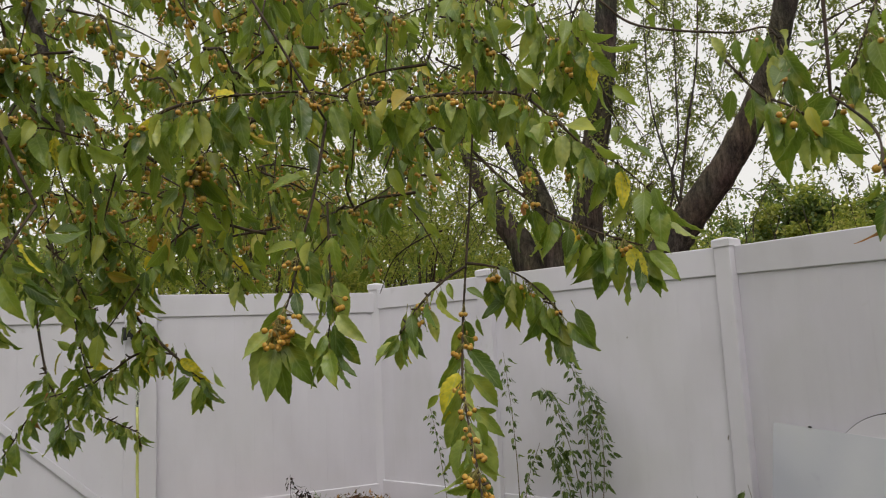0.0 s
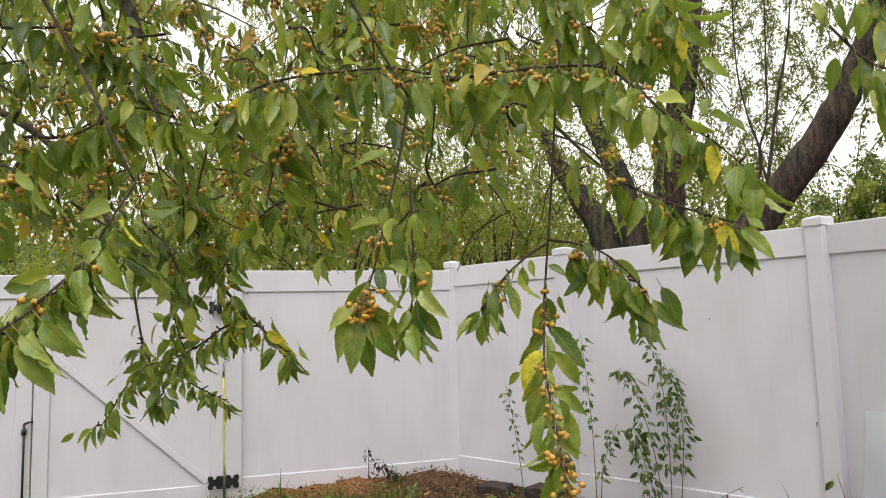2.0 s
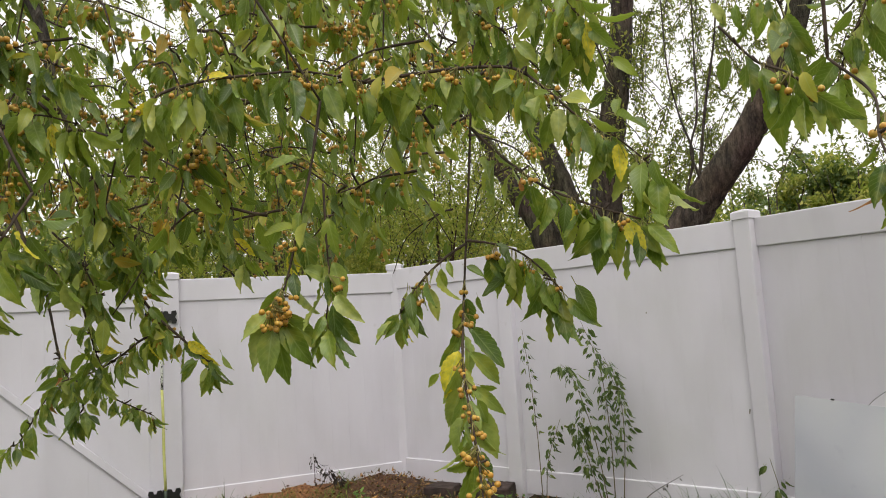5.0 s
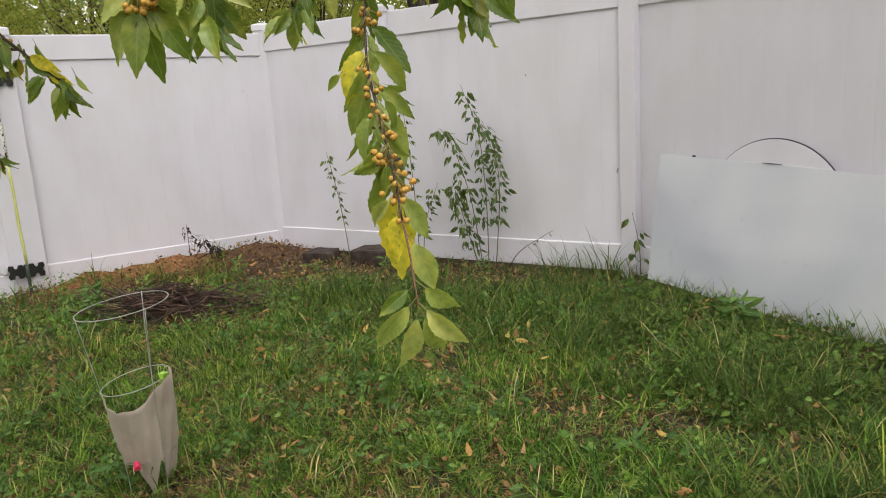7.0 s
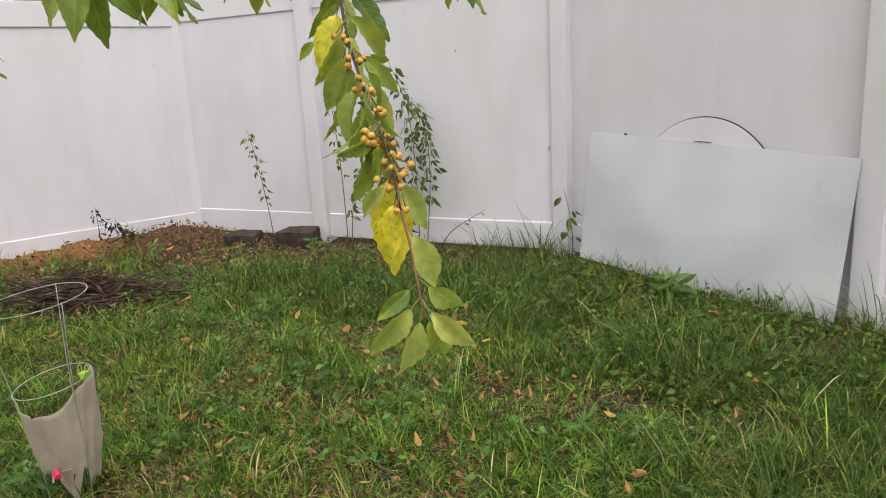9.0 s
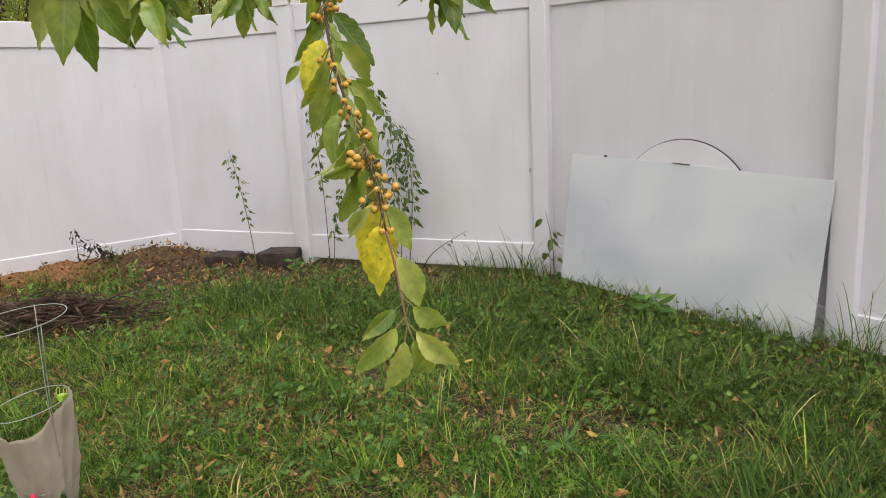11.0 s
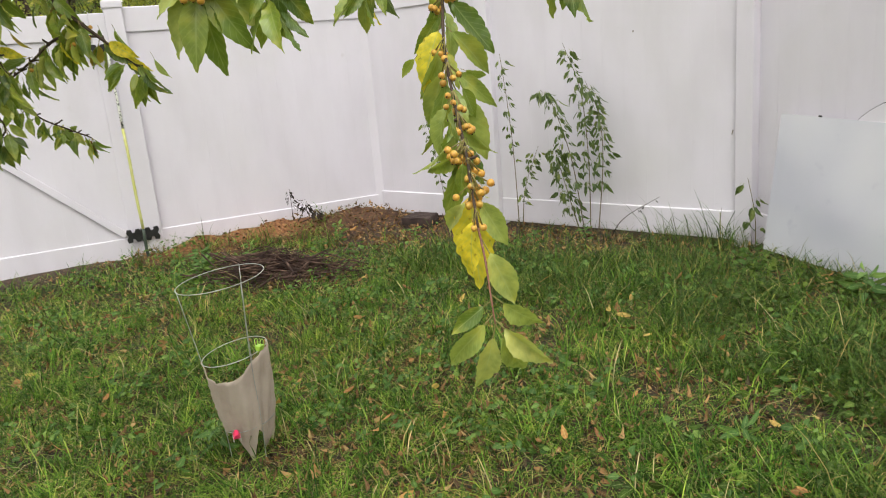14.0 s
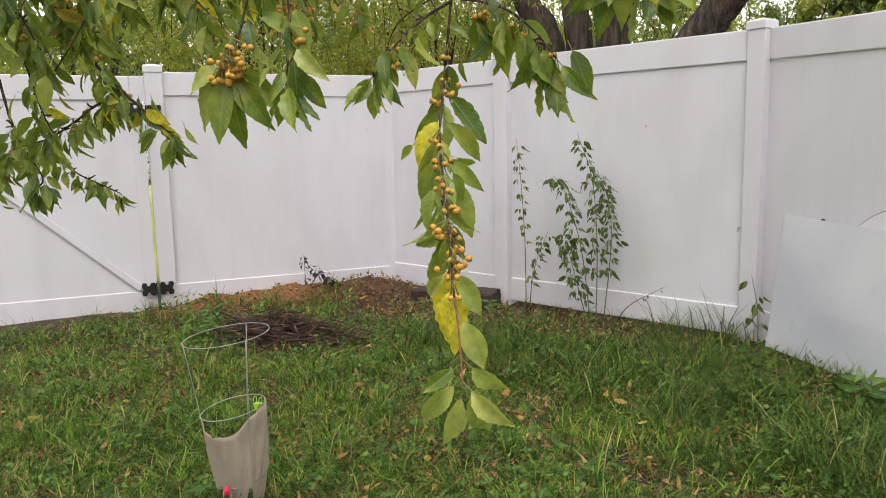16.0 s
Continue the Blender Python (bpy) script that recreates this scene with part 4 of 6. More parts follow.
def build_lawn():
    rng = random.Random(3)
    short, tall, edge, rank = [], [], [], []
    while len(short) + len(rank) < 235000:
        x, y = rng.uniform(-2.2, 6.3), rng.uniform(-5.2, 0.0)
        if not inside_yard(x, y) or math.hypot(x - 4.6, y + 4.55) < 1.45:
            continue
        far = math.hypot(x - 3.6, y + 2.6)
        if rng.random() < 0.55 * max(0, far - 2.2) / 2.5:
            continue
        if rng.random() < min(0.97, bare_at(x, y) * 1.15):
            continue
        if gap_at(x, y) > (0.2 if x < 3.3 else 0.08) and rng.random() < 0.85:
            continue
        lush = 0.75 + 0.85 * noise.noise(Vector((x * 2.3, y * 2.3, 7.0)))
        # towards the fence and beyond x 4.1, darker blades carry the shade as colour
        d_right = fence_gap(x, y)
        dark = min(0.92, max(0, (1.25 + 0.5 * noise.noise(Vector((x * 1.5, y * 1.5, 17.0))) - d_right) / 0.6)) if x > 1.2 else 0
        dark = max(dark, min(0.9, (x - 4.1) / 0.5))
        (rank if rng.random() < dark else short).append((x, y, max(0.35, lush)))
    build_blades("lawn_grass", "uneven short green lawn grass with straw", short, 1, 0.04, 0.115, 0.0034, 0.85, None, 0.45)
    straw = []
    while len(straw) < 85000:
        x, y = rng.uniform(-0.6, 6.0), rng.uniform(-4.6, -0.5)
        if not inside_yard(x, y):
            continue
        patchy = noise.noise(Vector((x * 1.6, y * 1.6, 12.0))) + 0.5 * noise.noise(Vector((x * 5, y * 5, 13.0))) + 0.30 * (-y - 2.0)
        if fence_gap(x, y) > 0.9 + 0.5 * rng.random() and rng.random() < 0.14 + 0.9 * max(0, patchy):
            straw.append((x, y, 1.0))
    build_blades("dry_straw", "dry tan straw lying among the grass", straw, 7, 0.03, 0.12, 0.0026, 0.4, STRAW, 1.75)
    rest = []
    while len(rest) < 95000:
        x, y = rng.uniform(-2.5, 9.0), rng.uniform(-9.0, -0.3)
        if inside_yard(x, y) and (not (-2.2 < x < 6.3 and y > -5.2) or math.hypot(x - 4.6, y + 4.55) < 1.45):
            rest.append((x, y, 1.0))
    build_blades("outer_lawn", "short green lawn grass across the rest of yard", rest, 6, 0.04, 0.11, 0.008, 0.8)
    for k in range(1700):
        x, y = rng.uniform(-1.0, 5.8), rng.uniform(-4.2, -0.25)
        if not inside_yard(x, y) or rng.random() < bare_at(x, y):
            continue
        n, f = rng.randint(10, 26), rng.uniform(0.7, 1.25)
        for j in range(n):
            tall.append((x + rng.gauss(0, 0.035), y + rng.gauss(0, 0.035), f * rng.uniform(0.6, 1.1)))
    for x, y, n in ((2.18, -2.21, 90), (2.95, -2.16, 70), (1.5, -1.2, 80), (2.33, -1.95, 60), (1.25, -1.05, 60), (3.3, -2.6, 50), (1.75, -2.75, 70)):
        for j in range(n):
            tall.append((x + rng.gauss(0, 0.028), y + rng.gauss(0, 0.028), rng.uniform(0.7, 1.25)))
    build_blades("grass_tufts", "taller green grass tufts in the lawn", tall, 2, 0.10, 0.24, 0.0040, 0.75)
    for k in range(1300):
        x = rng.uniform(1.3, 6.0)
        line = 0 if x < 3.14 else -0.524 * (x - 3.14)
        y = line - 0.3 - abs(rng.gauss(0, 0.4))
        if y < -2.4 or noise.noise(Vector((x * 1.7, y * 1.7, 21.0))) < -0.25 or bare_at(x, y) > 0.5:
            continue
        f = rng.uniform(0.5, 1.2)
        for j in range(rng.randint(8, 20)):
            rank.append((x + rng.gauss(0, 0.04), y + rng.gauss(0, 0.04), f * rng.uniform(0.6, 1.1)))
    n = 0
    while n < 42000:
        x = rng.uniform(1.5, 5.8)
        line = 0 if x < 3.14 else -0.524 * (x - 3.14)
        y = line - rng.uniform(0.25, 1.5)
        if noise.noise(Vector((x * 3.1, y * 3.1, 23.0))) < -0.02 or rng.random() < 0.9 * bare_at(x, y):
            n += 1
            continue
        rank.append((x, y, rng.uniform(0.6, 1.2)))
        n += 1
    build_blades("rank_grass", "dark green grass towards the fence, shade in its colour", rank, 12, 0.07, 0.25, 0.0036, 0.8, LONGGRASS, 0.3)
    for k in range(120):
        x = rng.choice((rng.gauss(2.8, 0.3), rng.uniform(1.4, 3.1), rng.uniform(3.2, 4.9), rng.gauss(5.1, 0.25), rng.uniform(4.7, 6.0)))
        line = 0 if x < 3.14 else -0.524 * (x - 3.14)
        y = line - rng.uniform(0.06, 0.26) - (0.16 if 3.25 < x < 4.7 else 0)
        n = rng.randint(4, 11)
        big = 1.15 if abs(x - 2.85) < 0.3 or x > 4.75 else 0.5
        for j in range(n):
            edge.append((x + rng.gauss(0, 0.03), y + rng.gauss(0, 0.02), big * rng.uniform(0.5, 1.1)))
    for k in range(75):
        f = rng.uniform(-0.85, 1.05)
        x, y = 3.99 + 0.884 * f * 0.78, -0.558 - 0.468 * f * 0.78
        o = rng.uniform(0.03, 0.16)
        big = rng.uniform(0.35, 0.85)
        for j in range(rng.randint(5, 14)):
            edge.append((x - 0.468 * o + rng.gauss(0, 0.03), y - 0.884 * o + rng.gauss(0, 0.03) * 0.5, big * rng.uniform(0.5, 1.0)))
    build_blades("fence_grass", "long dark grass growing along the fence foot", edge, 4, 0.16, 0.44, 0.0046, 0.7, LONGGRASS)


build_lawn()


def build_ground_weeds():
    """Low broad-leaved weeds and clover among the grass."""
    rng = random.Random(8)
    shapes = [leaf_shape(rng, 3, 2, 0.62, 0.25, rng.uniform(0.0, 0.5), 0.02, 0.15) for _ in range(5)]
    s = Soup()
    for k in range(1900):
        x, y = rng.uniform(-0.8, 5.9), rng.uniform(-4.2, -0.15)
        if not inside_yard(x, y) or rng.random() < 0.7 * bare_at(x, y):
            continue
        if noise.noise(Vector((x * 1.4, y * 1.4, 4.0))) < -0.12:
            continue
        z, big = height(x, y), rng.uniform(0.018, 0.042)
        for j in range(rng.randint(4, 10)):
            a, r = rng.uniform(0, 6.28), rng.uniform(0.01, 0.055)
            q = Vector((x + r * math.cos(a), y + r * math.sin(a), z + rng.uniform(0.04, 0.10)))
            add_leaf(s, rng.choice(shapes), hang(q, Vector((math.cos(a), math.sin(a), 0.05)), rng.uniform(-0.1, 0.3), rng.uniform(-0.5, 0.5), big * rng.uniform(0.7, 1.3)), 1 if x > 3.4 and k % 3 else 0)
    # more weeds beyond x 3.3, all in the tone darkened for the shade there
    for k in range(420):
        x = rng.uniform(3.3, 6.0)
        y = -0.524 * (x - 3.14) - 0.25 - abs(rng.gauss(0, 0.5))
        z, big = height(x, y), rng.uniform(0.018, 0.04)
        for j in range(rng.randint(5, 9)):
            a, r = rng.uniform(0, 6.28), rng.uniform(0.01, 0.06)
            q = Vector((x + r * math.cos(a), y + r * math.sin(a), z + rng.uniform(0.02, 0.11)))
            add_leaf(s, rng.choice(shapes), hang(q, Vector((math.cos(a), math.sin(a), 0.05)), rng.uniform(-0.1, 0.4), rng.uniform(-0.5, 0.5), big * rng.uniform(0.7, 1.3)), 1)
    tagged(new("ground_weeds", s.mesh("ground_weeds", [CLOVER, SHADEWEED])), "low clover and broad-leaved weeds in the grass", "weeds", kind="stuff")


def bright_seedling(name, x, y, n, size, up, label, seed):
    rng = random.Random(seed)
    z = height(x, y)
    s = Soup()
    for k in range(n):
        a = k * 2.4
        q = Vector((x, y, z + up * (0.3 + 0.7 * k / n)))
        out = Vector((math.cos(a), math.sin(a), 0.3))
        add_leaf(s, leaf_shape(rng, 4, 2, 0.34, 0.25, 0.3, 0.03, 0.2), hang(q, out, 0.1, 0, size * rng.uniform(0.7, 1.1)))
    tube(s, [Vector((x, y, z)), Vector((x, y, z + up))], 0.003, 0.002, 5)
    tagged(new(name, s.mesh(name, [CLOVER])), label, "seedling", "seedlings")


def build_litter():
    rng = random.Random(9)
    metas = [leaf_mesh("fallen_leaf", rng, DRYLEAF, rows=8, cols=4, broad=rng.uniform(0.35, 0.5), fold=rng.uniform(0.1, 0.6), curl=rng.uniform(-0.2, 0.45), tooth=0.03, petiole=0.2) for _ in range(10)]
    n = 0
    while n < 290:
        x, y = rng.uniform(0.2, 5.8), rng.uniform(-4.3, -0.3)
        if not inside_yard(x, y):
            continue
        ob = new("fallen_leaf", rng.choice(metas))
        q = Vector((x, y, height(x, y) + rng.uniform(0.03, 0.075)))
        ob.matrix_world = Matrix.Translation(q) @ Matrix.Rotation(rng.uniform(0, 6.28), 4, "Z") @ Matrix.Rotation(radians(90) + rng.gauss(0, 0.35), 4, "X") @ Matrix.Rotation(rng.gauss(0, 0.5), 4, "Z") @ Matrix.Scale(rng.uniform(0.03, 0.075), 4)
        tagged(ob, "curled brown fallen leaf lying in the grass", "leaf", "fallen leaves")
        n += 1
    shapes = [leaf_shape(rng, 3, 2, rng.uniform(0.35, 0.75), rng.uniform(0.3, 1.2), rng.uniform(0.2, 1.2), 0.05, 0.0) for _ in range(9)]
    s = Soup()
    k = 0
    while k < 20000:
        x, y = rng.uniform(-0.8, 5.8), rng.uniform(-4.4, -0.04)
        if not inside_yard(x, y) or rng.random() > 0.08 + 1.1 * bare_at(x, y) + (0.75 if gap_at(x, y) > 0.2 else 0) + (0.4 if x > 2.6 and y < -1.3 else 0):
            continue
        if mound_at(x, y) > 0.45 and rng.random() < (0.6 if y > -0.8 else 0.95):
            continue
        q = Vector((x, y, height(x, y) + rng.uniform(0.0, 0.045)))
        m = Matrix.Translation(q) @ Matrix.Rotation(rng.uniform(0, 6.28), 4, "Z") @ Matrix.Rotation(radians(90) + rng.gauss(0, 0.35), 4, "X") @ Matrix.Rotation(rng.gauss(0, 0.7), 4, "Z") @ Matrix.Scale(rng.uniform(0.010, 0.038), 4)
        add_leaf(s, rng.choice(shapes), m)
        k += 1
    tagged(new("leaf_litter", s.mesh("leaf_litter", [LITTER])), "dry brown leaf litter on bare earth", "litter", kind="stuff")


def build_clods():
    """Crumbs and clods of clay on the mound and in the corner."""
    rng = random.Random(61)
    s = Soup()
    n = 0
    while n < 1300:
        x, y = rng.uniform(-1.1, 2.6), rng.uniform(-2.3, -0.05)
        if not inside_yard(x, y) or rng.random() > max(mound_at(x, y), 0.6 * max(0, bare_at(x, y) - 0.3)):
            continue
        r = 0.003 + 0.013 * rng.random() ** 3
        c = Vector((x, y, height(x, y) + 0.3 * r))
        v = [c + Vector((a, b, d)) * r * rng.uniform(0.7, 1.25) for a, b, d in ((1, 0, 0), (0.3, 0.95, 0.1), (-0.8, 0.6, 0), (-0.8, -0.6, 0.1), (0.3, -0.95, 0), (0.1, 0.1, 0.85))]
        v.append(c - Vector((0, 0, r * 0.6)))
        f = [(k, (k + 1) % 5, 5) for k in range(5)] + [((k + 1) % 5, k, 6) for k in range(5)]
        s.add(v, f, [(0.0, 0.0)] * 7, 0)
        n += 1
    tagged(new("clods", s.mesh("clods", [CLOD])), "crumbling brown clods of clay on the mound", "soil", kind="stuff")


build_clods()
build_ground_weeds()
bright_seedling("seedling", 3.89, -2.225, 12, 0.075, 0.06, "bright green feathery seedling in the lawn", 31)
bright_seedling("seedling", 3.95, -0.80, 16, 0.12, 0.17, "broad light green weed near the white sheet", 32)
bright_seedling("seedling", 2.35, -3.20, 12, 0.08, 0.12, "light green seedling beside the plant cage", 33)
for k, (x, y, n, sz, up) in enumerate(((0.02, -1.82, 34, 0.085, 0.18), (0.2, -1.93, 28, 0.075, 0.15), (0.3, -1.6, 18, 0.06, 0.2), (0.5, -0.95, 16, 0.06, 0.2), (0.42, -1.1, 12, 0.055, 0.12), (1.45, -0.42, 14, 0.06, 0.14), (0.95, -0.62, 10, 0.05, 0.12), (2.2, -0.3, 12, 0.055, 0.15), (1.9, -0.45, 10, 0.06, 0.12))):
    bright_seedling("weed", x, y, n, sz, up, "low leafy green weed on the bare earth", 40 + k)
bright_seedling("seedling", 3.53, -1.56, 14, 0.06, 0.05, "dark green low weed in the lawn", 34)
build_litter()


# ---------------------------------------------------------------- crabapple tree
CR = random.Random(42)
LEAVES = [leaf_mesh("leaf", CR, LEAF, rows=20, cols=4, tooth=0.011, broad=CR.uniform(0.34, 0.43), fold=CR.uniform(0.25, 0.9), curl=CR.uniform(-0.1, 0.45)) for _ in range(14)]
LEAVES_PALE = [leaf_mesh("leaf", CR, LEAF_PALE, rows=20, cols=4, tooth=0.012, petiole=0.30, broad=CR.uniform(0.36, 0.44), fold=CR.uniform(0.3, 0.9), curl=CR.uniform(-0.1, 0.5)) for _ in range(6)]
LEAVES_YELLOW = [leaf_mesh("leaf", CR, LEAF_YELLOW, rows=16, cols=4, tooth=0.02, broad=CR.uniform(0.36, 0.45), fold=0.3, curl=CR.uniform(0.1, 0.4)) for _ in range(3)]
LEAVES_ORANGE = [leaf_mesh("leaf", CR, LEAF_ORANGE, rows=14, cols=4, broad=0.30, fold=0.7, curl=0.5) for _ in range(2)]
LEAVES_DRY = [leaf_mesh("leaf", CR, DRYLEAF, rows=12, cols=4, broad=0.36, fold=1.3, curl=0.9) for _ in range(2)]
LEAVES_SLIM = [leaf_mesh("leaf", CR, LEAF_PALE, rows=20, cols=4, tooth=0.012, petiole=0.2, broad=CR.uniform(0.27, 0.35), fold=CR.uniform(0.5, 1.1), curl=CR.uniform(0.1, 0.7)) for _ in range(6)]
LEAVES_SLIM_GREEN = [leaf_mesh("leaf", CR, LEAF, rows=20, cols=4, tooth=0.012, petiole=0.2, broad=CR.uniform(0.27, 0.36), fold=CR.uniform(0.4, 1.1), curl=CR.uniform(0.1, 0.7)) for _ in range(6)]
KINDS = {"s": LEAVES_SLIM, "t": LEAVES_SLIM_GREEN, "g": LEAVES, "p": LEAVES_PALE, "y": LEAVES_YELLOW, "o": LEAVES_ORANGE, "d": LEAVES_DRY}
SHAPES = [leaf_shape(CR, 7, 2, CR.uniform(0.36, 0.46), CR.uniform(0.25, 0.9), CR.uniform(-0.1, 0.5)) for _ in range(14)]


def fruit_parts(soup, place, foot, r, slot, stalk_slot, nr=4, na=6):
    """One small pome with its calyx, on a thin stalk from foot."""
    tube(soup, [foot, foot.lerp(place, 0.5) + Vector((0, 0, 0.004)), place], 0.0007, 0.0009, 3, stalk_slot)
    v, f, uv = [], [], []
    for i in range(nr + 1):
        t = math.pi * i / nr
        rr, zz = r * math.sin(t), r * math.cos(t)
        if i == 0:
            zz -= 0.18 * r
        if i == nr:
            zz += 0.12 * r
        for k in range(na):
            a = 2 * math.pi * k / na
            v.append(place + Vector((rr * math.cos(a), rr * math.sin(a), zz)))
            uv.append((k / na, i / nr))
    for i in range(nr):
        for k in range(na):
            f.append((i * na + k, (i + 1) * na + k, (i + 1) * na + (k + 1) % na, i * na + (k + 1) % na))
    soup.add(v, f, uv, slot)
    q = place - Vector((0, 0, r * 0.92))
    tube(soup, [q, q - Vector((0, 0, r * 0.22))], r * 0.28, r * 0.34, 3, 2)


def fruit_mesh(rng):
    s = Soup()
    fruit_parts(s, Vector((0, 0, -0.024)), Vector((0, 0, 0)), 0.0042, 0, 1, 8, 12)
    return s.mesh("fruit", [FRUIT, STALK, WITHERED])


FRUITS = [fruit_mesh(CR) for _ in range(2)]
TRUNK_FOOT = Vector((2.3, -6.3, height(2.3, -6.3) - 0.05))
crab = empty("crabapple_tree", TRUNK_FOOT, "crabapple tree with drooping leafy branches and golden fruit", "tree")
bpy.context.view_layer.update()
CINV = crab.matrix_world.inverted()


def crab_wood(name, routes, label=""):
    s = Soup()
    for pts, r0, r1 in routes:
        tube(s, smooth_path(pts, 7), r0, r1, 9 if r0 > 0.02 else 7, knobs=0.06, rng=CR)
    return put(name, s.mesh(name, [TWIG if routes[0][1] < 0.03 else BARK]), crab, CINV, label)


crab_wood("trunk", [([TRUNK_FOOT, (2.3, -6.25, 0.7), (2.36, -6.15, 1.35), (2.4, -6.05, 1.7)], 0.11, 0.085)])
crab_wood("limb", [([(2.38, -6.08, 1.55), (2.6, -5.6, 2.3), (3.0, -4.9, 2.75), (3.4, -4.2, 2.7), (3.8, -3.75, 2.25)], 0.04, 0.012)])
crab_wood("limb", [([(2.38, -6.08, 1.6), (2.3, -5.4, 2.4), (2.4, -4.7, 2.75), (2.75, -4.2, 2.6), (3.05, -4.05, 2.1), (3.16, -4.03, 1.85), (3.21, -3.984, 1.651)], 0.035, 0.004)])
crab_wood("limb", [([(2.36, -6.1, 1.5), (2.05, -5.3, 1.9), (2.1, -4.7, 2.0), (2.3, -4.2, 1.98), (2.6, -4.0, 1.75), (2.912, -3.967, 1.448)], 0.024, 0.005)])
crab_wood("limb", [([(2.4, -6.05, 1.65), (3.1, -5.6, 2.5), (3.9, -4.9, 3.0), (4.45, -4.1, 3.05), (4.6, -3.6, 2.6)], 0.04, 0.006)])
crab_wood("limb", [([(4.6, -3.6, 2.6), (4.64, -3.62, 2.2), (4.6, -3.7, 1.85), (4.588, -3.713, 1.557)], 0.006, 0.002)])
crab_wood("limb", [([(3.0, -4.9, 2.75), (3.3, -4.6, 2.3), (3.5, -4.35, 1.85), (3.676, -4.249, 1.506)], 0.005, 0.0022), ([(3.3, -4.6, 2.3), (3.36, -4.47, 2.0), (3.403, -4.369, 1.801)], 0.0035, 0.002), ([(3.4, -4.2, 2.7), (3.6, -4.15, 2.3), (3.8, -4.0, 1.9), (3.881, -3.884, 1.657)], 0.0035, 0.002)])
crab_wood("limb", [([(3.8, -3.75, 2.25), (3.93, -3.68, 1.98), (3.96, -3.58, 1.82), (3.968, -3.603, 1.691)], 0.009, 0.0025)])
MORE = Soup()
FINE = [leaf_shape(CR, 10, 2, CR.uniform(0.36, 0.46), CR.uniform(0.25, 0.9), CR.uniform(-0.1, 0.5)) for _ in range(12)]


def twig_frame(path, f):
    k = min(len(path) - 2, max(0, int(f * (len(path) - 1))))
    return path[k].lerp(path[k + 1], f * (len(path) - 1) - k), (path[k + 1] - path[k]).normalized()


def dress(branch, path, rng, special, grow, loose=1.0):
    """Single leaves on a branch: place along it, kind, length, and degrees of lean along the foliage's front."""
    for f, kind, sz, lean in special:
        q, d = twig_frame(path, f)
        t = radians(lean * 0.85 + rng.gauss(0, 7) * loose)
        way = ASIDE * math.sin(t) - Vector((0, 0, math.cos(t))) + FRONT * rng.gauss(0, 0.3) * loose
        leaf = new("leaf", rng.choice(KINDS[kind]))
        leaf.parent = branch
        leaf.matrix_local = hang(q, way.normalized(), 0.0, 0.75 + rng.gauss(0, 0.5) * loose, sz * grow)


